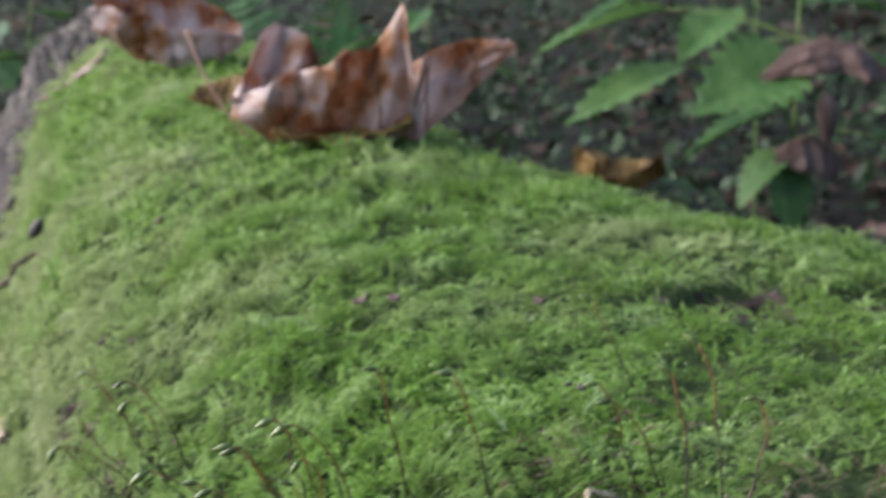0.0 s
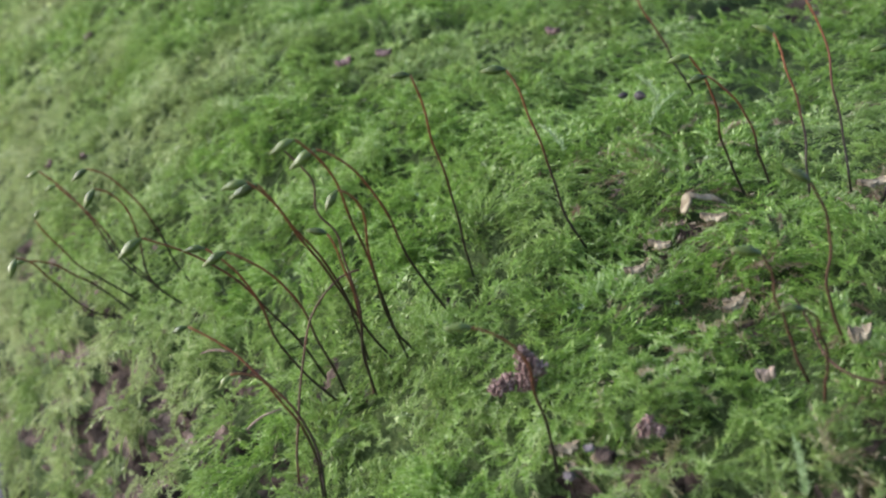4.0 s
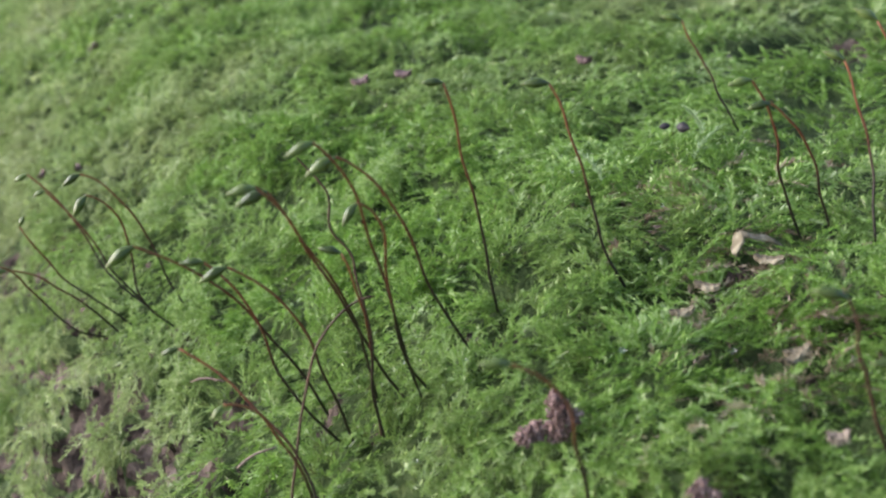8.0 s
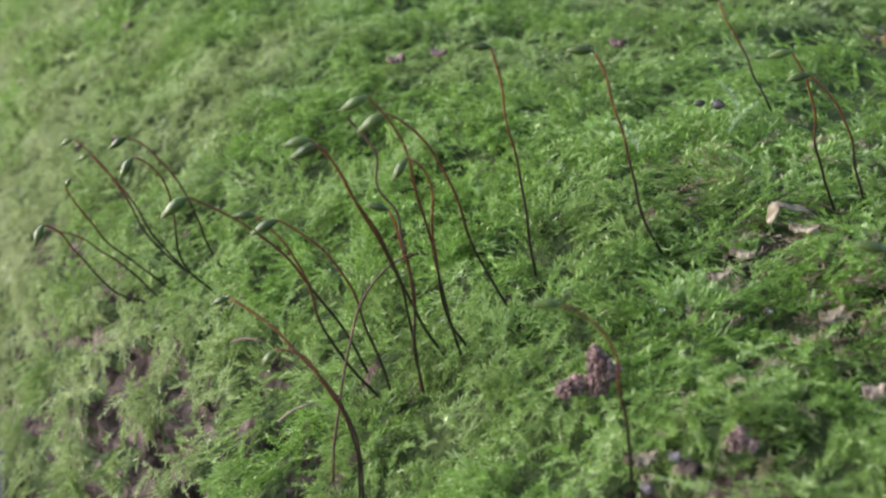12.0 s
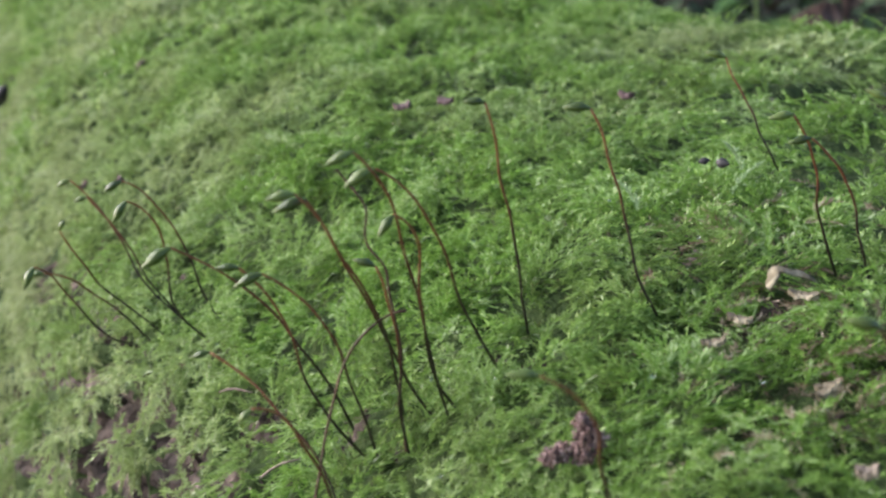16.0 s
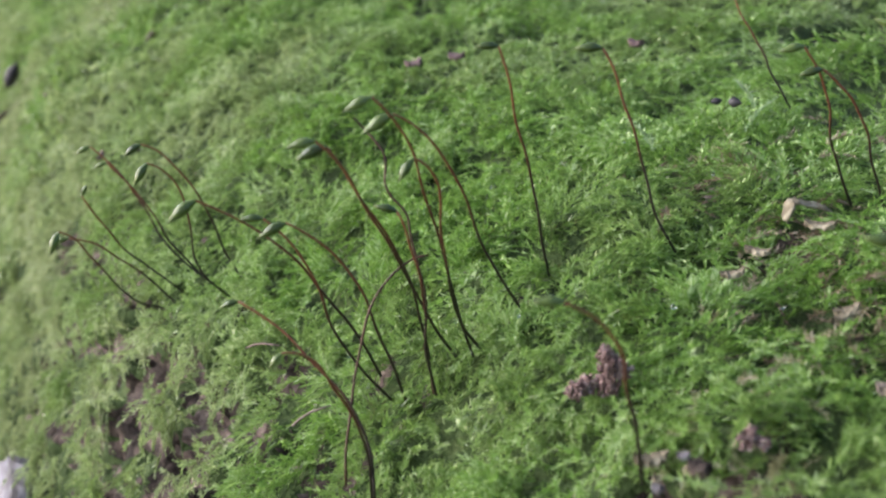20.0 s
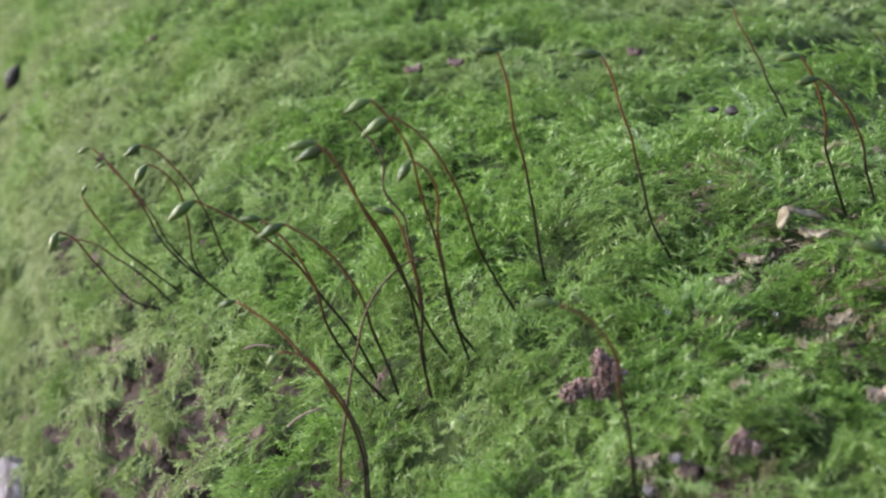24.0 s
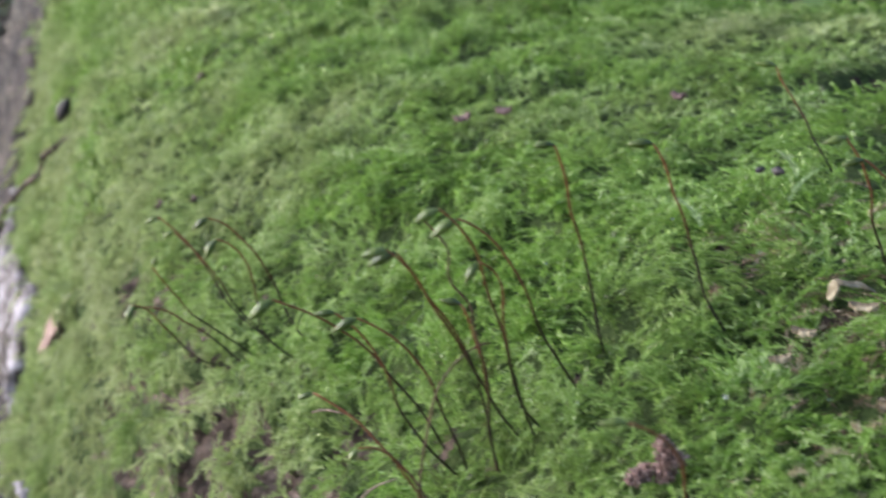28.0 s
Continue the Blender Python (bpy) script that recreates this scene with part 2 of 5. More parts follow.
def grid_faces(nu, nv, closed=False):
    """Quads of a grid of nu rows by nv columns."""
    i, j = np.meshgrid(np.arange(nu - 1), np.arange(nv if closed else nv - 1), indexing="ij")
    j2 = (j + 1) % nv
    return np.stack([i * nv + j, i * nv + j2, (i + 1) * nv + j2, (i + 1) * nv + j], -1).reshape(-1, 4)


def tube(points, radii, sides=7):
    """Verts and faces of a capped round tube along points."""
    p = np.asarray(points, float)
    d = np.gradient(p, axis=0)
    d /= np.linalg.norm(d, axis=1)[:, None] + 1e-12
    ref = np.array([0.31, 0.9, 0.22])
    a = np.cross(d, ref)
    a /= np.linalg.norm(a, axis=1)[:, None] + 1e-12
    b = np.cross(d, a)
    th = np.linspace(0, 2 * np.pi, sides, endpoint=False)
    r = np.broadcast_to(np.asarray(radii, float), (len(p),))
    v = p[:, None] + r[:, None, None] * (np.cos(th)[None, :, None] * a[:, None] + np.sin(th)[None, :, None] * b[:, None])
    v = np.concatenate([v.reshape(-1, 3), p[:1], p[-1:]])
    f = grid_faces(len(p), sides, True)
    n = len(p) * sides
    k = np.arange(sides)
    k2 = (k + 1) % sides
    caps = np.concatenate([np.stack([k2, k, np.full(sides, n), np.full(sides, n)], 1), np.stack([k + n - sides, k2 + n - sides, np.full(sides, n + 1), np.full(sides, n + 1)], 1)])
    return v, f, caps


def tube_mesh(name, points, radii, mat, sides=7):
    v, f, caps = tube(points, radii, sides)
    faces = [tuple(q) for q in f.tolist()] + [tuple(q[:3]) for q in caps.tolist()]
    me = bpy.data.meshes.new(name)
    me.from_pydata(v.tolist(), [], faces)
    me.polygons.foreach_set("use_smooth", np.ones(len(faces), bool))
    me.materials.append(mat)
    me.update()
    return me


def lattice(ix, iy, seed):
    h = np.sin(ix * 127.1 + iy * 311.7 + seed * 74.7) * 43758.5453
    return h - np.floor(h)


def vnoise(x, y, seed=0):
    """Smooth value noise, 0 to 1, on arrays."""
    ix, iy = np.floor(x), np.floor(y)
    fx, fy = x - ix, y - iy
    fx, fy = fx * fx * (3 - 2 * fx), fy * fy * (3 - 2 * fy)
    a, b = lattice(ix, iy, seed), lattice(ix + 1, iy, seed)
    c, d = lattice(ix, iy + 1, seed), lattice(ix + 1, iy + 1, seed)
    return (a * (1 - fx) + b * fx) * (1 - fy) + (c * (1 - fx) + d * fx) * fy


def fbm(x, y, seed=0, octaves=3):
    return sum(vnoise(x * 2 ** k, y * 2 ** k, seed + k) * 0.5 ** k for k in range(octaves)) / sum(0.5 ** k for k in range(octaves))


# ---- the fallen log: its section in (u across, z up), swept along v ----
LEFT_U = [-0.055, -0.085, -0.101, -0.098, -0.08, -0.058, -0.043, -0.036, -0.025, -0.004, 0.0066, 0.022, 0.036, 0.05, 0.06, 0.075, 0.09]
LEFT_Z = [-0.03, 0.02, 0.08, 0.10, 0.14, 0.185, 0.212, 0.222, 0.248, 0.283, 0.305, 0.325, 0.334, 0.343, 0.35, 0.354, 0.357]
RIGHT_U = [0.12, 0.15, 0.18, 0.205, 0.225, 0.245, 0.26, 0.27, 0.275, 0.265, 0.24]
RIGHT_Z = [0.359, 0.3595, 0.357, 0.352, 0.343, 0.325, 0.295, 0.25, 0.18, 0.08, -0.03]
SEC = np.array([LEFT_U + RIGHT_U, LEFT_Z + RIGHT_Z]).T
SEC_S = np.r_[0, np.cumsum(np.linalg.norm(np.diff(SEC, axis=0), axis=1))]
MOSS_S0 = float(np.interp(-0.036, SEC[3:15, 0], SEC_S[3:15]))
S_END = float(SEC_S[-1])


def log_point(s, v):
    """The log's smooth skin at arc length s round the section and v along it."""
    u = np.interp(s, SEC_S, SEC[:, 0])
    z = np.interp(s, SEC_S, SEC[:, 1])
    k = np.interp(v, [0.0, 0.25, 0.345, 0.40, 0.5, 0.6, 0.95, 1.3, 2.0], [1.9, 1.8, 1.6, 1.2, 0.9, 0.82, 0.52, 0.45, 0.35])
    u = np.where(u > 0.12, 0.12 + (u - 0.12) * k, u)
    return np.stack([u, v + 0 * u, z], -1)


# bare spots in the moss: u, v, half width, half length
BARE = [(0.0, 0.307, 0.008, 0.009), (0.0175, 0.217, 0.0045, 0.006), (0.014, 0.240, 0.006, 0.004), (0.0108, 0.294, 0.006, 0.005), (0.0316, 0.2126, 0.003, 0.004), (0.0258, 0.2255, 0.0035, 0.004), (0.0181, 0.2705, 0.005, 0.005)]
BARE += [(0.0058, 0.332, 0.006, 0.006), (0.0336, 0.2321, 0.006, 0.004), (0.0332, 0.1954, 0.003, 0.004), (0.0434, 0.2095, 0.003, 0.004), (0.0245, 0.1925, 0.002, 0.004), (-0.003, 0.451, 0.007, 0.02), (-0.006, 0.269, 0.010, 0.010)]
BARE += [(0.101, 0.1835, 0.0062, 0.0032), (0.09, 0.16, 0.004, 0.0015), (0.13, 0.169, 0.0085, 0.0038), (0.11, 0.142, 0.007, 0.0035), (0.0525, 0.1475, 0.0036, 0.005), (0.0565, 0.1475, 0.0046, 0.005), (0.0630, 0.1440, 0.0055, 0.0036), (0.006, 0.611, 0.006, 0.010), (0.066, 0.1935, 0.003, 0.0025)]
BARE += [(0.002, 0.36, 0.005, 0.006), (0.012, 0.36, 0.004, 0.006), (0.022, 0.30, 0.004, 0.004), (0.005, 0.40, 0.005, 0.008), (0.0, 0.52, 0.005, 0.010), (0.008, 0.265, 0.006, 0.006), (0.004, 0.228, 0.007, 0.006)]
BARE += [(0.0773, 0.1219, 0.004, 0.003), (0.0727, 0.1195, 0.003, 0.002), (0.0657, 0.1289, 0.003, 0.002), (0.076, 0.110, 0.006, 0.004), (0.0922, 0.1304, 0.004, 0.003), (0.2, 0.3, 0.008, 0.008), (0.183, 0.274, 0.010, 0.008), (0.097, 0.211, 0.004, 0.0025), (0.103, 0.217, 0.003, 0.003)]

BARE += [(-0.017, 0.486, 0.009, 0.013), (-0.0007, 0.424, 0.006, 0.016), (-0.0065, 0.258, 0.007, 0.007), (0.162, 0.289, 0.009, 0.008)]

BARE = [(u, v, ru * 0.72, rv * 0.72) if u < 0.025 else (u, v, ru, rv) for u, v, ru, rv in BARE]
BARE += [(0.0105, 0.2475, 0.0058, 0.0046), (0.0186, 0.221, 0.0046, 0.0042), (0.0065, 0.231, 0.0062, 0.0044), (0.0007, 0.310, 0.0066, 0.006), (0.0127, 0.276, 0.0042, 0.0042)]


# dark holes that go deep between the cushions: u, v, radius
HOLES = [(0.0565, 0.1507, 0.0028), (0.0615, 0.1465, 0.002), (0.160, 0.287, 0.008), (0.166, 0.293, 0.008), (0.154, 0.280, 0.005), (0.0048, 0.288, 0.002), (0.0186, 0.2215, 0.0022), (0.011, 0.249, 0.0022), (0.0, 0.43, 0.003), (0.0, 0.414, 0.0025), (0.0525, 0.1497, 0.0024), (0.067, 0.1326, 0.0014), (0.074, 0.1252, 0.0014), (0.0851, 0.1304, 0.0014), (0.0853, 0.1234, 0.0014), (0.0985, 0.1822, 0.0018), (0.0, 0.2695, 0.0022), (0.03, 0.2135, 0.002), (0.0225, 0.217, 0.0022), (0.0265, 0.2245, 0.002), (0.0185, 0.2405, 0.0022), (0.0125, 0.2475, 0.0022), (0.0195, 0.2685, 0.0018), (0.0405, 0.2095, 0.0018), (0.0245, 0.1925, 0.0014), (0.0325, 0.1955, 0.0016), (0.046, 0.1985, 0.0016), (0.0885, 0.2245, 0.002), (0.0655, 0.1935, 0.0016), (0.0465, 0.1735, 0.0014)]


def lumps(s, v):
    """Height of the moss cushions over the smooth skin; they dip at the bare spots and holes."""
    dip, deep = 0.0, 0.0
    for bu, bv, ru, rv in BARE:
        dip = dip + 0.0025 * np.exp(-((s - arc_at(bu)) / ru) ** 2 - ((v - bv) / rv) ** 2)
    for bu, bv, rr in HOLES:
        deep = deep + 0.006 * np.exp(-((s - arc_at(bu)) ** 2 + (v - bv) ** 2) / rr ** 2)
    flank = np.clip((arc_at(0.075) - s) / 0.05, 0, 1) * np.clip((v - 0.15) / 0.08, 0, 1)
    tufts = 0.0075 * flank * (fbm(s * 165, v * 105, 19, 2) - 0.5)
    return -np.minimum(dip, 0.004) - np.minimum(deep, 0.008) + tufts + 0.008 * (fbm(s * 40, v * 40, 3, 2) - 0.5) + 0.0055 * (fbm(s * 115, v * 115, 9, 2) - 0.5)


def log_frame(s, v):
    e = 0.002
    p = log_point(s, v)
    a = log_point(s + e, v) - log_point(s - e, v)
    b = log_point(s, v + e) - log_point(s, v - e)
    a /= np.linalg.norm(a, axis=-1)[..., None]
    b /= np.linalg.norm(b, axis=-1)[..., None]
    n = np.cross(a, b)
    n /= np.linalg.norm(n, axis=-1)[..., None]
    return p, a, b, n


def arc_at(u):
    """Arc length of the skin at u on the upper half of the section."""
    return float(np.interp(u, SEC[3:22, 0], SEC_S[3:22]))


def on_log(u, v, up=0.0):
    """World place on the moss at u, v of the log, and its normal."""
    s, vv = np.array([arc_at(u)]), np.array([v])
    p, a, b, n = log_frame(s, vv)
    q = p[0] + n[0] * (up + lumps(s, vv)[0])
    return LOG @ Vector(q.tolist()), LOG.to_3x3() @ Vector(n[0].tolist())


EDGE_V = [0.1, 0.27, 0.312, 0.345, 0.37, 0.40, 0.43, 0.45, 0.50, 0.525, 0.537, 0.58, 0.63, 0.675, 0.77, 0.83, 0.91, 1.0, 1.05, 1.5]
EDGE_S = [0.015, 0.03, 0.052, 0.045, 0.028, 0.012, 0.0, -0.012, -0.012, -0.004, 0.02, 0.026, 0.02, 0.012, 0.030, 0.058, 0.088, 0.13, 0.17, 0.30]
RIM_V = [0.15, 0.345, 0.365, 0.385, 0.51, 0.59, 0.72, 0.83, 0.916, 1.1]
RIM_S = [0.0, 0.007, 0.0135, 0.016, 0.006, -0.006, -0.011, 0.004, 0.010, 0.010]


def moss_edge(v):
    """Arc length at which the moss begins; far along the log it draws back from bare bark."""
    return MOSS_S0 + np.interp(v, EDGE_V, EDGE_S) + 0.014 * (fbm(v * 60, v * 0 + 3.3, 21) - 0.5)


def moss_cover(s, v):
    """Share of the skin that moss covers, 0 to 1."""
    u = np.interp(s, SEC_S, SEC[:, 0])
    edge = moss_edge(v)
    c = np.clip((s - edge) / 0.004, 0, 1)
    n = fbm(s * 190, v * 150, 31)
    thin = np.clip((0.048 - u) / 0.03, 0, 1) * np.clip((0.46 - v) / 0.1, 0.45, 1)
    worn = np.clip((0.143 - v) / 0.02, 0, 1) * np.clip((u - 0.05) / 0.02, 0, 1)
    c = c * np.where(n < 0.06 + 0.44 * thin + 0.16 * worn, 0.12, 1.0)
    wob = 1 + 1.3 * (fbm(s * 240, v * 240, 41, 2) - 0.5)
    for bu, bv, ru, rv in BARE:
        d = np.hypot((s - arc_at(bu)) / ru, (v - bv) / rv) * wob
        c = c * np.clip((d - 0.95) / 0.4, 0.0, 1)
    for bu, bv, rr in HOLES:
        c = c * np.clip(np.hypot(s - arc_at(bu), v - bv) * wob / rr - 0.55, 0.0, 1)
    return c


def build_log():
    log = thing("fallen_log", "old fallen log of weathered bare wood under a coat of moss", "log", LOG)
    s = np.concatenate([np.linspace(0, MOSS_S0, 150)[:-1], np.linspace(MOSS_S0, arc_at(0.12), 190)[:-1], np.linspace(arc_at(0.12), arc_at(0.2), 50)[:-1], np.linspace(arc_at(0.2), S_END, 30)])
    v = np.concatenate([np.linspace(-0.6, 0.08, 30)[:-1], np.linspace(0.08, 0.31, 220)[:-1], np.linspace(0.31, 0.45, 80)[:-1], np.linspace(0.45, 1.3, 140)])
    S, V = np.meshgrid(s, v, indexing="ij")
    p, a, b, n = log_frame(S, V)
    woody = np.clip((moss_edge(V) + 0.002 - S) / 0.01, 0, 1)
    h = lumps(S, V) * (1 - woody) - 0.0075 * (1 - woody)
    groove = np.abs(fbm(S * 130, V * 9, 51) - 0.5)
    crack = np.abs(fbm(S * 260, V * 14, 53) - 0.5)
    h += woody * (0.010 * (fbm(S * 60, V * 8, 61) - 0.5) - 0.008 * np.exp(-(groove / 0.05) ** 2) - 0.004 * np.exp(-(crack / 0.04) ** 2) + 0.004 * (fbm(S * 300, V * 60, 63) - 0.5))
    bare = (1 - woody) * (1 - np.clip(moss_cover(S, V), 0, 1))
    h += bare * (0.005 * (fbm(S * 420, V * 300, 67) - 0.5) - 0.0015 - 0.006 * np.clip((vnoise(S * 330, V * 280, 68) - 0.72) / 0.15, 0, 1))
    p = p + n * h[..., None]
    f = grid_faces(*S.shape)
    mid = (S[:-1, :-1] < moss_edge(V[:-1, :-1]) - 0.002).ravel()
    mat = (moss_cover(S[:-1, :-1], V[:-1, :-1]) > 0.45).ravel()
    me = mesh_np("log_wood", p.reshape(-1, 3), f, [M_BARK, M_WOOD, M_MAT])
    me.polygons.foreach_set("material_index", np.where(mid, 1, np.where(mat, 2, 0)).astype(np.int32))
    part("wood", me, log, "grey-brown bare wood with long grain and rotten bark above it")
    for v_end, flip in ((-0.6, False), (1.3, True)):
        ring = log_point(np.linspace(0, S_END, 60), np.full(60, v_end))
        me = bpy.data.meshes.new("end_face")
        me.from_pydata(ring.tolist(), [], [tuple(range(60))[::-1] if flip else tuple(range(60))])
        me.materials.append(M_WOOD)
        part("end_face", me, log, "rotten broken end of the log")
    # bleached bark rim that stands along the moss's edge, in ragged slabs
    v0 = 0.15
    while v0 < 0.92:
        ln = float(rng.uniform(0.05, 0.12))
        big = abs(v0 + ln / 2 - 0.32) < 0.055
        t, w = np.linspace(0, 1, 48), np.linspace(-1, 1, 9)
        T, W = np.meshgrid(t, w, indexing="ij")
        vv = v0 + T * ln
        end = np.sin(np.pi * np.clip(T, 0.02, 0.98)) ** 0.3
        low = MOSS_S0 + np.interp(vv, RIM_V, RIM_S) - 0.005 * vnoise(vv * 130, W * 0 + v0 * 50, 5) - 0.004 * vnoise(vv * 420, W * 0 + v0, 15)
        wide = np.maximum(moss_edge(vv) + 0.006 - low, 0.003) * end * (0.8 + 0.35 * vnoise(vv * 70, W * 0 + 4 * v0, 25))
        ss = low + wide * (W * 0.5 + 0.5)
        if float(wide.mean()) < 0.008:
            v0 += ln * 0.5
            continue
        q, _, _, nn = log_frame(ss, vv)
        lift = 0.0012 * (1 - W ** 2) + 0.006 * (fbm(vv * 40, ss * 300, 8) - 0.5)
        top = q + nn * lift[..., None]
        under = q - nn * 0.008
        vs = np.concatenate([top.reshape(-1, 3), under.reshape(-1, 3)])
        f1 = grid_faces(48, 9)
        edge = np.concatenate([np.arange(48) * 9, 47 * 9 + np.arange(9), (np.arange(48) * 9 + 8)[::-1], np.arange(9)[::-1]])
        wall = np.stack([edge[:-1], edge[1:], edge[1:] + 432, edge[:-1] + 432], 1)
        pick = rng.random()
        peach = abs(v0 + ln / 2 - 0.5) < 0.03
        me = mesh_np("bark_slab", vs, np.concatenate([f1, f1[:, ::-1] + 432, wall]), M_ORANGE if peach else M_RIM if (pick < 0.9 or big) and v0 < 0.7 else M_WOOD)
        part("bark_slab", me, log, "ragged slab of peach-coloured bark" if peach else "ragged slab of bleached bark")
        v0 += ln * float(rng.uniform(0.8, 1.0))
    return log


build_log()


# ---- moss: feathery shoots of small pointed leaves ----
def shoot_template(n_leaves, seed, length=0.0066, leaf=0.0013, width=0.0003, folded=True):
    """Verts (n, 3) and faces of one shoot that grows along +z and arches to +x; each leaf is a pointed blade, folded along its midrib."""
    r = np.random.default_rng(seed)
    t = np.sort(r.uniform(0.1, 1.0, n_leaves) ** 0.85)
    bend = r.uniform(0.3, 0.9)
    cx, cz = bend * length * t ** 2, length * t * (1 - 0.25 * bend * t)
    az = np.arange(n_leaves) * 2.4 + r.uniform(-0.5, 0.5, n_leaves)
    spread = np.interp(t, [0, 0.8, 1], [0.95, 0.7, 0.25]) + r.uniform(-0.2, 0.25, n_leaves)
    ll = leaf * np.interp(t, [0, 0.3, 0.85, 1], [0.8, 1.15, 1.0, 0.7]) * r.uniform(0.7, 1.25, n_leaves)
    axis = np.stack([2 * bend * t, 0 * t, np.ones_like(t)], -1)
    axis /= np.linalg.norm(axis, axis=1)[:, None]
    side = np.stack([np.cos(az), np.sin(az), 0 * az], -1)
    d = axis * np.cos(spread)[:, None] + side * np.sin(spread)[:, None]
    d /= np.linalg.norm(d, axis=1)[:, None]
    w = np.cross(d, axis)
    w /= np.linalg.norm(w, axis=1)[:, None] + 1e-9
    up = np.cross(w, d)
    base = np.stack([cx, 0 * cx, cz], -1)
    tip = base + d * ll[:, None] + up * (0.12 * ll)[:, None]
    k = (width * ll / leaf)[:, None] * 0.5
    if not folded:
        verts = np.stack([base - w * k, tip, base + w * k], 1).reshape(-1, 3)
        return verts, np.arange(n_leaves)[:, None] * 3 + np.array([[0, 1, 2]])
    mid = base + d * (0.36 * ll)[:, None] + up * (0.45 * k)
    verts = np.stack([base, mid - w * k, tip, mid + w * k], 1).reshape(-1, 3)
    faces = (np.arange(n_leaves)[:, None, None] * 4 + np.array([[[0, 2, 1], [0, 3, 2]]])).reshape(-1, 3)
    return verts, faces


def moss_patch(v_lo, v_hi, s_lo, s_hi, per_cm2, leaves, size, seed, templates=10, spots=(), wide=1.0, up=0.0, folded=False):
    r = np.random.default_rng(seed)
    area = (v_hi - v_lo) * (s_hi - s_lo) * 1e4
    n = int(area * per_cm2)
    s, v = r.uniform(s_lo, s_hi, n), r.uniform(v_lo, v_hi, n)
    keep = r.random(n) < moss_cover(s, v)
    if spots:
        near = [np.exp(-((s - arc_at(su)) / ru) ** 2 - ((v - sv) / rv) ** 2) for su, sv, ru, rv in spots]
        keep = r.random(n) < np.max(near, axis=0) * (0.2 + fbm(s * 200, v * 200, 19))
    s, v = s[keep], v[keep]
    n = len(s)
    p, a, b, nn = log_frame(s, v)
    e = 0.0012
    gs, gv = (lumps(s + e, v) - lumps(s - e, v)) / (2 * e), (lumps(s, v + e) - lumps(s, v - e)) / (2 * e)
    nn = nn - 0.9 * (a * gs[:, None] + b * gv[:, None])
    nn /= np.linalg.norm(nn, axis=1)[:, None]
    p = p + nn * (lumps(s, v) - 0.0054 + up + r.uniform(-0.0018, 0.0010, n))[:, None]
    flow = 6.28 * fbm(s * 45, v * 45, 81) * 2.0 + r.normal(0, 0.9, n)
    lean = r.uniform(0.4, 1.25, n)
    low = np.clip((0.045 - p[:, 0]) / 0.05, 0, 1)[:, None]
    tang = a * np.cos(flow)[:, None] + b * np.sin(flow)[:, None] + np.array([0, 0, -0.2]) - low * (1.1 * a + 0.5 * b)
    tang /= np.linalg.norm(tang, axis=1)[:, None]
    z = nn * np.cos(lean)[:, None] + tang * np.sin(lean)[:, None]
    z /= np.linalg.norm(z, axis=1)[:, None]
    x = np.cross(np.cross(z, tang + 1e-4), z)
    x /= np.linalg.norm(x, axis=1)[:, None] + 1e-9
    y = np.cross(z, x)
    sc = size * r.uniform(0.65, 1.3, n) * (1 - 0.08 * low[:, 0])
    vs, fs, off = [], [], 0
    kind = r.integers(0, templates, n)
    for k in range(templates):
        tv, tf = shoot_template(leaves, 100 + k, leaf=0.00108 * wide ** 0.3, width=0.00026 * wide, folded=folded)
        m = kind == k
        w = p[m][:, None] + sc[m][:, None, None] * (tv[None, :, :1] * x[m][:, None] + tv[None, :, 1:2] * y[m][:, None] + tv[None, :, 2:] * z[m][:, None])
        c = m.sum()
        vs.append(w.reshape(-1, 3))
        fs.append((tf[None] + (np.arange(c) * len(tv))[:, None, None] + off).reshape(-1, 3))
        off += c * len(tv)
    return np.concatenate(vs), np.concatenate(fs)


STRAW_SPOTS = [(0.1005, 0.215, 0.009, 0.004), (0.106, 0.217, 0.008, 0.003), (0.1036, 0.2, 0.008, 0.003), (0.088, 0.158, 0.012, 0.005), (0.092, 0.159, 0.010, 0.004), (0.102, 0.184, 0.012, 0.006), (0.09, 0.16, 0.012, 0.007), (0.13, 0.169, 0.014, 0.008), (0.11, 0.142, 0.012, 0.006), (0.097, 0.176, 0.008, 0.004), (0.0675, 0.142, 0.006, 0.004), (0.06, 0.148, 0.008, 0.004), (0.12, 0.21, 0.01, 0.006), (0.077, 0.122, 0.010, 0.005), (0.075, 0.112, 0.012, 0.005), (0.092, 0.130, 0.008, 0.004), (0.066, 0.129, 0.006, 0.003), (0.1, 0.214, 0.006, 0.004)]


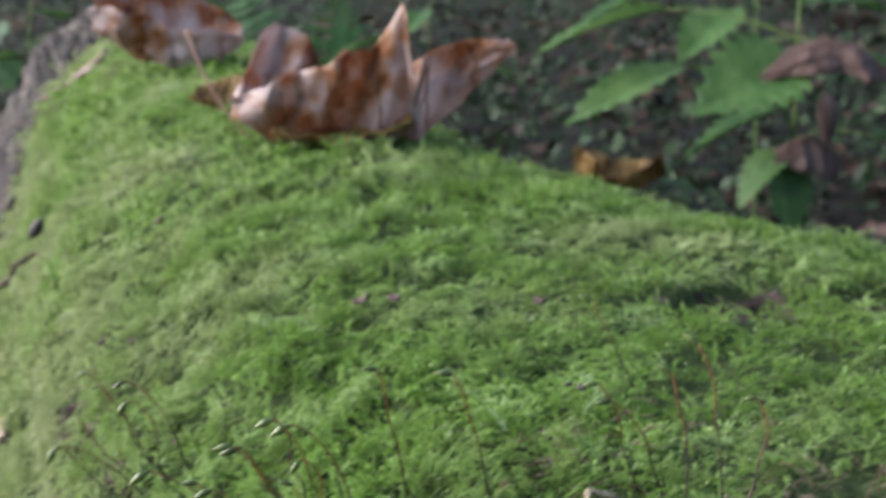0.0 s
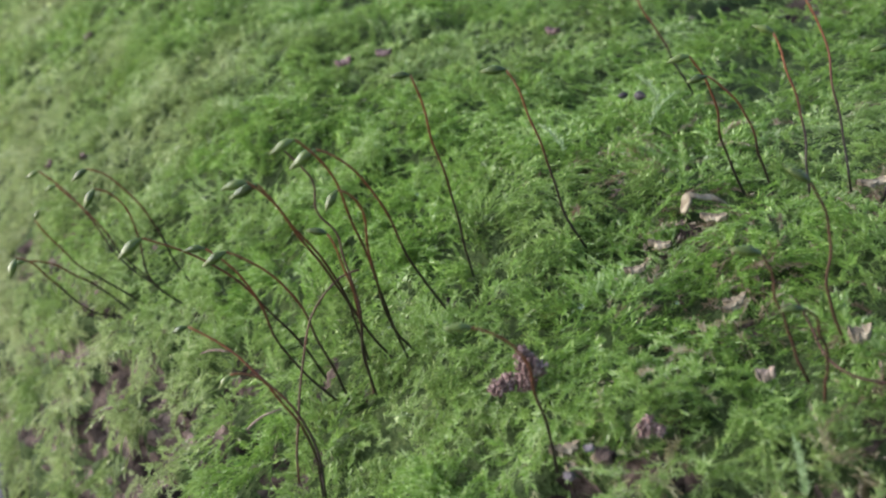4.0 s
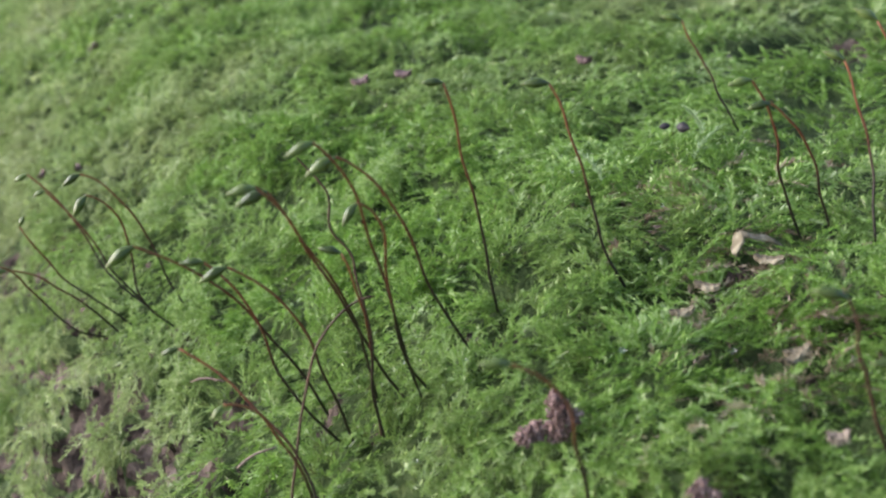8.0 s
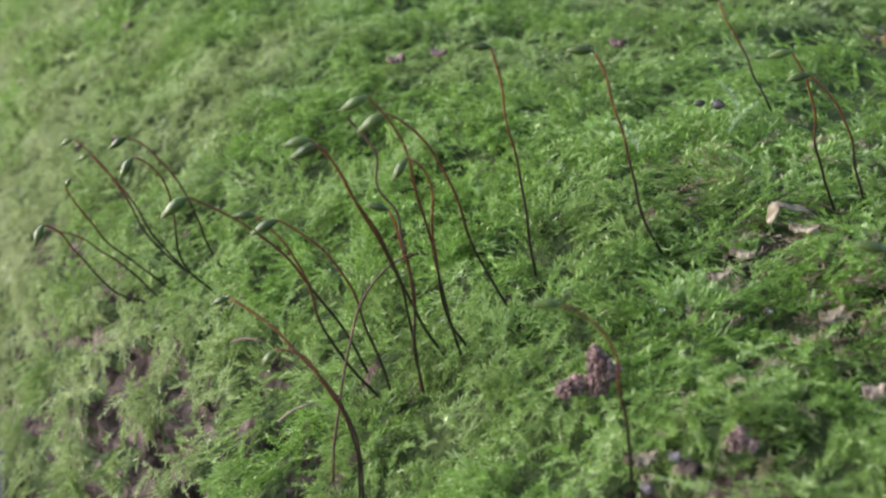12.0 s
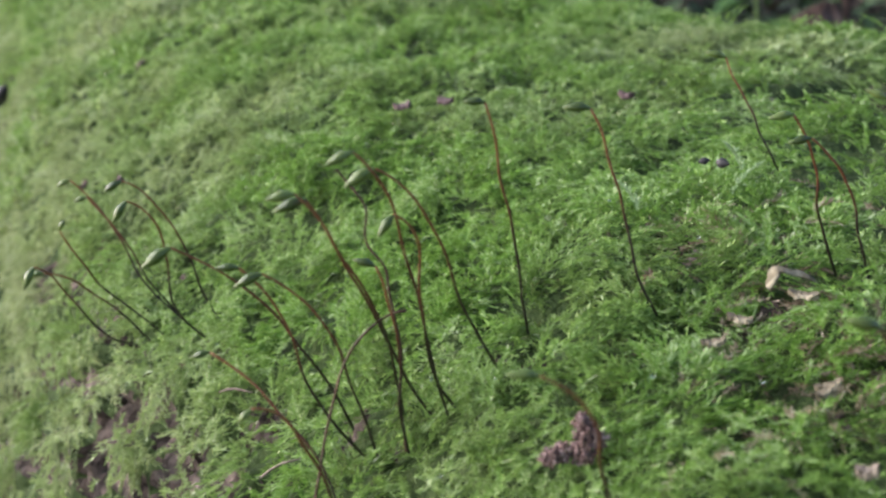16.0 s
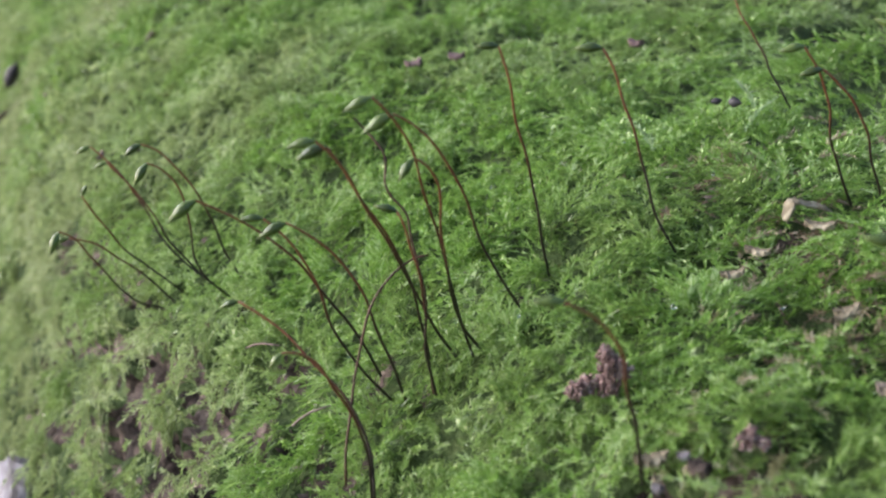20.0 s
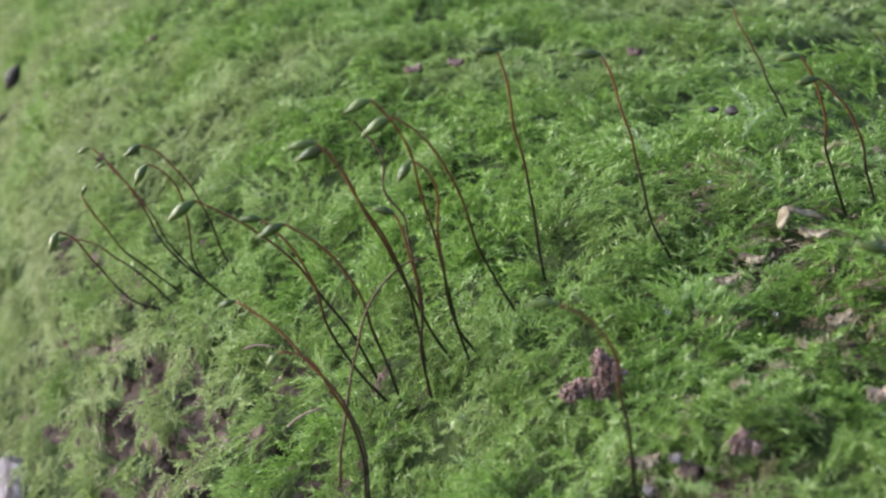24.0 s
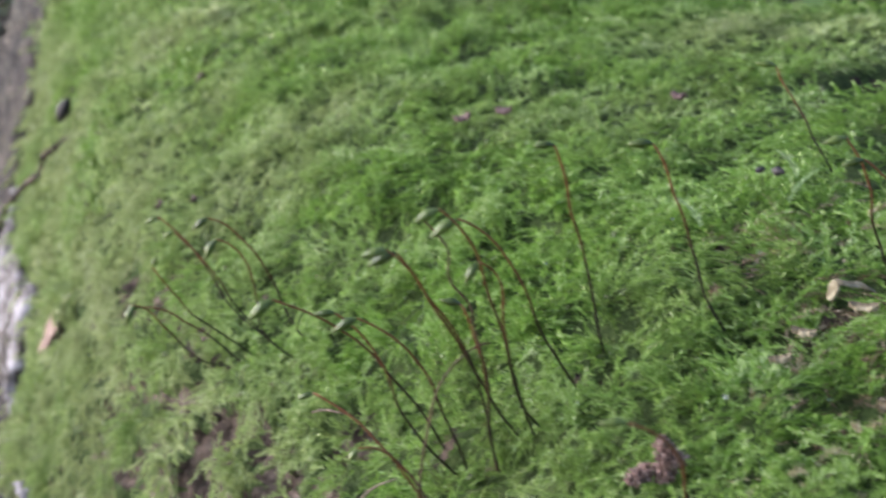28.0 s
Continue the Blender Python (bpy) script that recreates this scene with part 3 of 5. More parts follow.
def build_moss():
    s_hi = arc_at(0.2)
    s_near = arc_at(0.165)
    s_mid = arc_at(0.135)
    sets = [moss_patch(0.085, 0.10, arc_at(0.0), s_mid, 36, 30, 0.9, 8, folded=True), moss_patch(0.10, 0.29, MOSS_S0, s_mid, 46, 42, 0.92, 1, folded=True), moss_patch(0.10, 0.29, s_mid, s_near, 38, 44, 0.95, 9, wide=1.05),
            moss_patch(0.29, 0.46, MOSS_S0, s_near, 30, 36, 1.05, 2, wide=1.2), moss_patch(0.46, 0.75, MOSS_S0 - 0.02, s_hi + 0.02, 14, 22, 1.5, 3, wide=1.9),
            moss_patch(0.75, 1.0, MOSS_S0, s_hi, 9, 20, 1.9, 4, wide=2.2), moss_patch(0.09, 0.46, s_near, s_hi + 0.06, 28, 28, 1.3, 5, wide=1.4), moss_patch(0.46, 0.75, s_hi + 0.02, s_hi + 0.08, 12, 22, 1.6, 7), moss_patch(-0.3, 0.085, MOSS_S0, s_hi, 7, 22, 1.1, 6, wide=1.5)]
    sets.append(moss_patch(0.56, 0.84, arc_at(-0.085), MOSS_S0, 16, 12, 0.75, 21, spots=[(-0.055, 0.66, 0.012, 0.05), (-0.046, 0.74, 0.010, 0.04)], wide=1.6, up=0.0045))
    off, vs, fs = 0, [], []
    for a, b in sets:
        vs.append(a), fs.append(b + off)
        off += len(a)
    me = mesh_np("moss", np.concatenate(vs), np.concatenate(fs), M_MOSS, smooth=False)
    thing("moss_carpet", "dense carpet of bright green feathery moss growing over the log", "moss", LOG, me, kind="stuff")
    vs, fs = moss_patch(0.10, 0.24, arc_at(0.045), arc_at(0.16), 42, 30, 0.85, 12, spots=STRAW_SPOTS, folded=True)
    thing("dead_moss", "patches of dead straw-brown moss among the green", "moss", LOG, mesh_np("dead_moss", vs, fs, M_STRAW, smooth=False), kind="stuff")


build_moss()


M_SPRIG = surface("pale_moss_sprig", [(0.3, (0.24, 0.36, 0.15)), (0.7, (0.46, 0.58, 0.36))], scale=200, rough=0.35, bump=0, translucent=0.4, islands=0.3)


def moss_sprig(u, v, size, tilt, yaw):
    tv, tf = shoot_template(90, 300 + int(v * 1000), length=0.0085, leaf=0.0012, width=0.0004)
    q, n = on_log(u, v, -0.001)
    me = mesh_np("moss_sprig", tv * size, tf, M_SPRIG, smooth=False)
    thing("moss_sprig", "single pale green moss sprig standing above the carpet", "moss", Matrix.Translation(q) @ pose(0, 0, 0, tilt, 0, yaw), me, group="upright moss sprigs")


moss_sprig(0.1178, 0.2195, 0.85, 0, 200)
moss_sprig(0.0933, 0.2079, 0.8, -10, 160)
moss_sprig(0.112, 0.2135, 0.8, 5, 20)
moss_sprig(0.0745, 0.1255, 0.9, 0, 100)


# ---- the moss's spore stalks ----
def bezier(a, b, c, d, n):
    t = np.linspace(0, 1, n)[:, None]
    return (1 - t) ** 3 * a + 3 * t * (1 - t) ** 2 * b + 3 * t ** 2 * (1 - t) * c + t ** 3 * d


def lathe(length, prof, n=9, sides=10, bow=0.0):
    """Verts and faces of a round body along +x, bowed towards -z, with radii prof at even steps."""
    t = np.linspace(0, 1, len(prof))
    th = np.linspace(0, 2 * np.pi, sides, endpoint=False)
    c = np.stack([t * length, 0 * t, -bow * length * t ** 2], -1)
    v = c[:, None] + np.array(prof)[:, None, None] * np.stack([0 * th, np.cos(th), np.sin(th)], -1)[None]
    return v.reshape(-1, 3), grid_faces(len(prof), sides, True)


def sporophyte(foot, h1, h2, top, cap, stalk_mat=None):
    """foot and handles in millimetres; cap: the way and length of the capsule."""
    label = "dull dark brown moss stalk with a small nodding green capsule" if stalk_mat else "slender rust-red moss stalk, black-footed, with a nodding green capsule" if cap else "thin brown hooked moss stalk that has lost its capsule"
    ob = thing("sporophyte", label, "moss stalk", Matrix.Translation([c / 1000 for c in foot]), group="spore stalks on the moss")
    p = bezier(np.zeros(3), np.array(h1), np.array(h2), np.array(top), 28) / 1000
    t = np.linspace(0, 1, 28)[:, None]
    ph = 0.37 * foot[0] + 0.11 * foot[1]
    p = p + 0.00032 * np.sin(np.pi * t) * (np.sin(8.5 * t + ph) * np.array((1, 0.3, 0.1)) + 0.45 * np.sin(19 * t + 2 * ph) * np.array((0.8, -0.4, 0.2)))
    d = (p[1] - p[0]) / np.linalg.norm(p[1] - p[0])
    p = np.concatenate([[p[0] - d * 0.003], p])
    part("seta", tube_mesh("seta", p, np.linspace(0.0002, 0.00015, len(p)), stalk_mat or (M_SETA if cap else M_HOOK), 7), ob)
    if not cap:
        return
    d = Vector(cap)
    ln = max(0.0019, min(1.18 * d.length / 1000, 0.0039))
    turn = d.to_track_quat("X", "Z").to_matrix().to_4x4()
    m = Matrix.Translation((Vector(p[-1].tolist()))) @ turn
    k = ln / 0.003
    v, f = lathe(ln * 0.85, [0.00017 * k, 0.00025 * k, 0.00038 * k, 0.0005 * k, 0.00057 * k, 0.00057 * k, 0.0005 * k, 0.0004 * k, 0.00028 * k], sides=14, bow=0.13)
    body = part("capsule", mesh_np("capsule", v, f, M_CAPS), ob, "nodding olive-green capsule", m)
    v, f = lathe(ln * 0.26, [0.00031 * k, 0.00025 * k, 0.00014 * k, 0.00006 * k, 0.00002 * k])
    part("lid", mesh_np("lid", v, f, M_LID), body, "pale beaked lid", pose(ln * 0.85, 0, -0.13 * ln * 0.85, 0, 14, 0))


sporophyte((-65.8, 268.8, 325.5), (-5.8, -9.5, 6.0), (-3.1, -16.1, 19.4), (-6.4, -26.0, 24.7), (-1.5, -1.6, -2.3))
sporophyte((-62.1, 267.7, 327.5), (-3.7, -3.9, 7.0), (-7.2, -7.7, 14.7), (-12.4, -13.2, 17.5), (-2.0, -0.3, 0.1))
sporophyte((-60.4, 268.6, 328.8), (-5.0, -4.6, 7.5), (-9.4, -9.2, 15.0), (-10.6, -13.5, 23.5), (0.7, 0.2, 1.7))
sporophyte((-55.7, 268.2, 331.5), (-5.4, -0.9, 7.5), (-7.9, -1.2, 16.9), (-13.0, -2.5, 23.4), (-1.9, -0.3, -0.3))
sporophyte((-55.3, 267.0, 331.5), (-7.9, -0.3, 7.1), (-9.4, 1.2, 20.1), (-16.4, 0.5, 26.1), (-2.1, -0.3, -0.5))
sporophyte((-50.6, 257.3, 332.5), (-6.1, -4.8, 8.2), (1.8, -7.0, 23.3), (-5.8, -13.2, 27.7), (-2.3, -1.3, -2.3))
sporophyte((-48.3, 262.3, 334.8), (-2.9, -2.5, 9.0), (-3.8, -4.3, 22.4), (-10.9, -8.6, 26.1), (-2.6, -0.7, -0.9))
sporophyte((-20.8, 205.9, 340.1), (-3.8, -4.1, 13.1), (-10.8, -9.1, 24.2), (-17.7, -16.0, 30.3), (-3.1, -1.0, -1.3))
sporophyte((-20.1, 199.9, 339.2), (-6.3, -2.3, 8.8), (-5.1, -3.4, 20.4), (-11.3, -6.5, 27.1), (-2.3, -0.1, 0.5))
sporophyte((-17.1, 197.9, 340.6), (-1.9, -1.8, 9.7), (-4.4, -3.2, 20.9), (-11.3, -6.8, 25.7), (-2.9, -0.5, -0.7))
sporophyte((-10.2, 197.7, 345.2), (-5.8, -4.9, 12.1), (-6.9, -9.6, 25.2), (-12.6, -16.0, 33.5), (-2.6, -0.5, 0.1))
sporophyte((-13.1, 201.2, 343.9), (-0.7, -4.8, 13.3), (-5.2, -10.4, 24.3), (-8.8, -16.8, 33.3), (-3.0, -0.7, -0.4))
sporophyte((-7.7, 196.7, 346.4), (-3.4, -4.3, 13.7), (-1.8, -8.5, 27.9), (-8.5, -14.7, 36.6), (-2.6, -0.7, -0.5))
sporophyte((-7.2, 196.5, 346.8), (-5.1, -3.3, 7.8), (0.6, -8.3, 24.8), (-5.1, -12.6, 28.4), (-1.7, -1.0, -1.5))
sporophyte((-12.7, 194.7, 342.7), (-1.0, -0.4, 8.1), (0.9, -0.7, 15.9), (-2.4, -1.4, 23.2), (-2.1, 0.2, 1.0))
sporophyte((-0.9, 198.5, 350.4), (-4.9, -2.7, 9.2), (-6.9, -5.9, 25.6), (-13.4, -10.1, 28.9), (-3.2, -0.8, -1.0))
sporophyte((3.9, 208.3, 352.5), (-1.6, -1.5, 11.1), (-2.4, -3.3, 21.5), (-4.9, -5.6, 30.7), (-2.2, -0.1, 0.5))
sporophyte((19.8, 205.1, 355.7), (-4.1, -0.0, 8.7), (-3.1, 0.2, 18.0), (-7.6, -0.2, 25.7), (-2.8, 0.1, 0.6))
sporophyte((50.8, 260.3, 358.9), (-2.6, 0.7, 5.8), (-5.8, 1.4, 11.3), (-8.0, 2.1, 17.0), (-2.7, 0.4, 1.1))
sporophyte((45.3, 209.8, 358.3), (-3.2, -1.5, 7.4), (-3.0, -3.0, 15.3), (-7.6, -5.0, 21.3), (-2.6, -0.2, 0.1))
sporophyte((49.4, 208.3, 358.4), (-1.8, -1.2, 6.0), (-4.1, -2.3, 14.9), (-9.5, -4.2, 18.2), (-2.5, -0.2, -0.0))
sporophyte((53.7, 203.0, 358.6), (0.2, 1.8, 7.2), (-0.3, 3.8, 14.9), (-2.9, 5.5, 21.6), (-2.0, 0.6, 1.3))
sporophyte((60.3, 205.0, 358.9), (-0.7, 2.5, 8.6), (0.2, 5.0, 17.5), (-4.0, 7.2, 25.2), (-2.1, 0.7, 1.7))
sporophyte((63.3, 198.3, 358.9), (1.4, 1.1, 5.7), (5.5, 2.9, 12.9), (1.7, 4.2, 18.8), (-2.2, -0.1, -0.0))
sporophyte((43.2, 163.9, 357.2), (-2.5, -0.8, 6.4), (0.1, -1.6, 13.5), (-3.9, -2.8, 19.1), (-1.7, 0.6, 1.7), M_HOOK)
sporophyte((36.8, 158.0, 355.9), (-2.4, -1.2, 5.4), (-2.7, -2.4, 11.3), (-5.2, -3.9, 16.2), (-2.5, 0.3, 1.1), M_HOOK)
sporophyte((37.8, 153.0, 355.8), (-0.4, -1.7, 4.3), (-0.5, -3.1, 9.3), (-3.9, -5.3, 12.6), (-2.1, 0.0, 0.5), M_HOOK)
sporophyte((-24.4, 188.7, 334.4), (0.7, 1.8, 6.4), (4.0, 7.5, 24.6), (12.7, 6.7, 24.7), None)
sporophyte((-20.5, 181.1, 335.3), (0.4, 2.7, 9.9), (-6.8, 4.9, 17.7), (-14.2, 6.0, 23.0), (-1.9, -0.1, -0.2))
sporophyte((-20.9, 181.9, 335.1), (0.5, -1.9, 6.3), (-2.1, -3.9, 20.8), (-7.5, -7.9, 22.0), (-1.4, -0.5, -1.0))
sporophyte((8.3, 158.5, 348.7), (-1.1, -3.1, 8.8), (-1.2, -5.7, 18.2), (-7.9, -10.2, 22.9), (-2.2, -0.1, 0.6))


def wavy_stalk(points, label):
    """A bent stalk without its capsule through points in millimetres, from the foot up."""
    p = np.array(points, float)
    for _ in range(3):
        q = np.stack([0.75 * p[:-1] + 0.25 * p[1:], 0.25 * p[:-1] + 0.75 * p[1:]], 1).reshape(-1, 3)
        p = np.concatenate([p[:1], q, p[-1:]])
    ob = thing("sporophyte", label, "moss stalk", Matrix.Translation((p[0] / 1000).tolist()), group="spore stalks on the moss")
    p = (p - p[0]) / 1000
    part("seta", tube_mesh("seta", p, np.linspace(0.0002, 0.00013, len(p)), M_HOOK, 7), ob)


wavy_stalk([(-12.6, 195.0, 340.0), (-12.7, 195.0, 342.6), (-13.2, 195.7, 347.2), (-12.4, 196.3, 352.5), (-13.3, 197.0, 358.1), (-13.9, 197.7, 361.3), (-13.9, 198.3, 364.0), (-16.8, 199.0, 367.0), (-15.9, 199.7, 371.0), (-17.2, 200.3, 373.0), (-18.5, 201.0, 374.5), (-19.6, 201.2, 375.9)], "thin wavy brown moss stalk that has lost its capsule")
wavy_stalk([(46.5, 151.0, 354.5), (45.0, 150.6, 356.2), (42.6, 151.5, 356.4), (40.4, 153.0, 356.8), (38.6, 155.6, 358.0), (37.9, 157.4, 361.0), (36.6, 158.6, 364.0)], "dark brown fallen stalk creeping over the moss")


# ---- bits that lie on the moss ----
def chip_mesh(name, lx, ly, lz, mat, seed):
    """A splintered flat chip with uneven faces."""
    r = np.random.default_rng(seed)
    t, w = np.linspace(-1, 1, 11), np.linspace(0, 2 * np.pi, 10, endpoint=False)
    rad = np.sqrt(np.clip(1 - np.abs(t) ** 6, 0.04, 1)) * (0.75 + 0.5 * r.random(11))
    jag = 1 + 0.28 * r.normal(0, 1, (11, 10)).clip(-1.4, 1.4) * 0.6
    v = np.stack([np.repeat(t[:, None], 10, 1) * lx / 2 + 0.015 * lx * r.normal(0, 1, (11, 10)), ly / 2 * rad[:, None] * np.sign(np.cos(w)) * np.abs(np.cos(w)) ** 0.6 * jag, lz / 2 * np.sign(np.sin(w)) * np.abs(np.sin(w)) ** 0.6 * jag + lz * 0.5 * t[:, None] ** 2], -1)
    f = grid_faces(11, 10, True)
    return mesh_np(name, v.reshape(-1, 3), f, mat, smooth=False)


def lay(name, label, category, me, u, v, yaw, tilt=0.0, up=0.0):
    q, n = on_log(u, v, up)
    turn = n.to_track_quat("Z", "Y").to_matrix().to_4x4()
    return thing(name, label, category, Matrix.Translation(q) @ turn @ pose(0, 0, 0, tilt, 0, yaw), me)


def bent_flake(scale):
    """A bark flake snapped into a short upright face and a long top that slopes down, hollow below."""
    px = np.array([-0.0002, 0.0, 0.0003, 0.0007, 0.0016, 0.0029, 0.0044, 0.0058, 0.0070])
    pz = np.array([-0.0006, 0.0004, 0.0014, 0.0022, 0.0022, 0.0017, 0.0012, 0.0006, -0.0003])
    t = np.linspace(0, 8, 25)
    px, pz = np.interp(t, np.arange(9), px), np.interp(t, np.arange(9), pz)
    w = np.linspace(-1, 1, 9)
    half = 0.0016 * (0.7 + 0.5 * vnoise(t * 0.9, t * 0 + 3, 36)) * np.interp(t, [0, 2.5, 8], [0.3, 0.95, 0.85])
    X, Wd = np.meshgrid(px, w, indexing="ij")
    Z = pz[:, None] - 0.00045 * Wd ** 2 + 0.0005 * (fbm(t[:, None] * 0.8 + 5, Wd * 1.7, 37) - 0.5)
    Y = half[:, None] * Wd + 0.0006 * (vnoise(t[:, None] * 1.6, Wd + 9, 38) - 0.5)
    outer = np.stack([X, Y, Z], -1) * scale
    inner = outer + np.array((0.0003, 0, -0.0004)) * scale
    f1 = grid_faces(25, 9)
    edge = np.concatenate([np.arange(25) * 9, 216 + np.arange(9), (np.arange(25) * 9 + 8)[::-1], np.arange(9)[::-1]])
    wall = np.stack([edge[:-1], edge[1:], edge[1:] + 225, edge[:-1] + 225], 1)
    return mesh_np("chip", np.concatenate([outer.reshape(-1, 3), inner.reshape(-1, 3)]), np.concatenate([f1, f1[:, ::-1] + 225, wall]), M_TAN)


thing("wood_chip", "bent pale tan bark chip arched over a hollow in the moss", "wood chip", pose(0.0356, 0.2044, 0.3574, 0, 0, 14), bent_flake(0.92))
for i, (u, v, l, w, yaw) in enumerate([(0.1002, 0.1772, 0.0055, 0.0018, 35), (0.0925, 0.1798, 0.005, 0.0013, 30), (0.0845, 0.173, 0.004, 0.0011, 60), (0.0893, 0.1572, 0.0042, 0.0013, 75), (0.0880, 0.1560, 0.004, 0.0011, 100), (0.0905, 0.1585, 0.004, 0.0011, 50), (0.13, 0.169, 0.008, 0.002, 10), (0.122, 0.172, 0.006, 0.002, 70), (0.112, 0.143, 0.006, 0.0018, 25)]):
    lay("bark_flake", "flat tan splinter of bark on the moss", "bark flake", chip_mesh("flake", l * 0.75, w, 0.0008, M_TAN, 20 + i), u, v, yaw, 0, -0.0022)
lay("bark_crumb", "small dark brown wedge of bark on the moss", "bark crumb", chip_mesh("crumb", 0.0022, 0.0013, 0.0012, M_TWIG, 58), 0.0815, 0.1397, 60, 0, 0.0)
lay("bark_crumb", "small red-brown crumb of bark at a stalk's foot", "bark crumb", chip_mesh("crumb", 0.003, 0.0013, 0.001, M_BARK, 40), 0.0648, 0.1945, 10, 0, 0.0)
lay("bark_crumb", "pale grey crumb of bark beside a hollow in the moss", "bark crumb", chip_mesh("crumb", 0.0013, 0.0009, 0.0007, M_RIM, 44), 0.0578, 0.1440, 10, 0, 0.0003)
lay("bark_crumb", "pale grey crumb of bark beside a hollow in the moss", "bark crumb", chip_mesh("crumb", 0.0012, 0.0008, 0.0006, M_RIM, 45), 0.0605, 0.1408, 60, 0, 0.0003)
lay("bark_crumb", "dark brown crumb of rotten wood in a hollow", "bark crumb", chip_mesh("crumb", 0.0026, 0.0016, 0.0012, M_BARK, 46), 0.0621, 0.1430, 20, 0, -0.002)
lay("bark_crumb", "pale tan crumb of bark among the moss", "bark crumb", chip_mesh("crumb", 0.0026, 0.002, 0.0014, M_TAN, 47), 0.0925, 0.1372, 60, 0, 0.0005)
lay("bark_scrap", "orange-brown scrap of bark at the moss's edge", "bark scrap", chip_mesh("scrap", 0.011, 0.011, 0.001, M_ORANGE, 43), -0.0062, 0.258, 60, 0, -0.0015)
lay("bark_scrap", "pale pinkish slab of bark at the log's far shoulder", "bark scrap", chip_mesh("scrap", 0.06, 0.016, 0.004, M_ORANGE, 57), 0.040, 0.93, 100, 0, 0.002)
lay("bark_scrap", "peach-coloured slab of bark at the moss's edge", "bark scrap", chip_mesh("scrap", 0.02, 0.015, 0.0016, M_ORANGE, 48), -0.0175, 0.486, 80, 0, -0.001)
thing("bark_flake", "flat tan splinter of bark beside a dark hollow", "bark flake", pose(0.0097, 0.1608, 0.3478, 8, 4, 6), chip_mesh("flake", 0.0036, 0.0014, 0.0011, M_TAN, 51))
for i, (x, y, z) in enumerate([(0.0098, 0.1577, 0.3474), (0.0128, 0.1568, 0.3486), (0.0141, 0.1570, 0.3490)]):
    thing("bark_crumb", "pale grey crumb of bark beside a hollow in the moss", "bark crumb", pose(x, y, z, 20, 10, 50 * i), chip_mesh("crumb", 0.0011, 0.0009, 0.0008, M_TAN, 52 + i))


def twig(u0, v0, u1, v1, r, up, label, mat=M_TWIG):
    a, _ = on_log(u0, v0, up)
    b, _ = on_log(u1, v1, up)
    mid = (a + b) / 2 + Vector((0, 0, 0.0006))
    pts = np.array([np.array(p) - np.array(a) for p in (a, a.lerp(mid, 0.5) + Vector((0, 0.0004, 0)), mid, mid.lerp(b, 0.5), b)])
    thing("twig", label, "twig", Matrix.Translation(a), tube_mesh("twig", pts, [r, r * 1.1, r, r * 0.9, r * 0.5], mat, 6))


twig(0.0335, 0.2030, 0.0385, 0.2018, 0.0002, 0.0, "short pale grey twig stuck in the moss")
twig(0.0325, 0.2390, 0.0371, 0.2260, 0.0002, -0.001, "short brown twig lying on bare bark", M_BARK)


def grain_clump(lobes, seed):
    """A crumbly clump: lobes of flattened lumps of many sizes, packed into one mass."""
    r = np.random.default_rng(seed)
    bm = bmesh.new()
    for cx, cy, cz, rr, n in lobes:
        for k in range(int(1.6 * n)):
            d = r.normal(0, 1, 3)
            d /= np.linalg.norm(d)
            c = np.array((cx, cy, cz)) + d * rr * r.uniform(0.35, 1.05)
            size = float(0.0001 + 0.0003 * r.random() ** 2.0)
            m = Matrix.Translation(c.tolist()) @ pose(0, 0, 0, *r.uniform(0, 360, 3).tolist()) @ Matrix.Diagonal((1.0, float(r.uniform(0.55, 1)), float(r.uniform(0.4, 0.9)), 1))
            made = bmesh.ops.create_icosphere(bm, subdivisions=1, radius=size, matrix=m)
            for w in made["verts"]:
                w.co += Vector((r.normal(0, 0.14 * size, 3)).tolist())
    me = bpy.data.meshes.new("grain_clump")
    bm.to_mesh(me)
    bm.free()
    me.materials.append(M_FRASS)
    return me


thing("debris_clump", "crumbly pinkish-brown clump of droppings caught on the moss", "debris", Matrix.Translation((0.0072, 0.1758, 0.3470)) @ Matrix.Scale(1.18, 4),
      grain_clump(((0.0002, 0, 0.0052, 0.0009, 60), (0.0005, 0, 0.0042, 0.0013, 110), (0.0007, 0, 0.0030, 0.0014, 140), (-0.0028, -0.0004, 0.0018, 0.0010, 110), (-0.0016, 0, 0.0020, 0.0010, 80), (0.0004, 0, 0.0018, 0.0012, 120), (0.0018, 0, 0.0032, 0.0009, 60)), 5))
q, n = on_log(0.0675, 0.1425)
thing("debris_clump", "small crumbly brown clump sunk in the moss", "debris", Matrix.Translation(q) @ pose(0, 0, -0.0028) @ Matrix.Scale(0.88, 4), grain_clump(((0, 0, 0.0012, 0.0012, 90), (0.0018, 0, 0.001, 0.001, 60), (0.0006, 0.0004, 0.0022, 0.0007, 40)), 6))

# ---- water beads on the leaves ----
M_WATER = bpy.data.materials.new("water")
M_WATER.use_nodes = True
wb = M_WATER.node_tree.nodes["Principled BSDF"]
wb.inputs["Transmission Weight"].default_value, wb.inputs["Roughness"].default_value, wb.inputs["IOR"].default_value = 1.0, 0.02, 1.33


def bead_mesh(radius):
    bm = bmesh.new()
    bmesh.ops.create_icosphere(bm, subdivisions=2, radius=radius, matrix=Matrix.Diagonal((1, 1, 0.82, 1)))
    me = bpy.data.meshes.new("bead")
    bm.to_mesh(me)
    bm.free()
    for f in me.polygons:
        f.use_smooth = True
    me.materials.append(M_WATER)
    return me


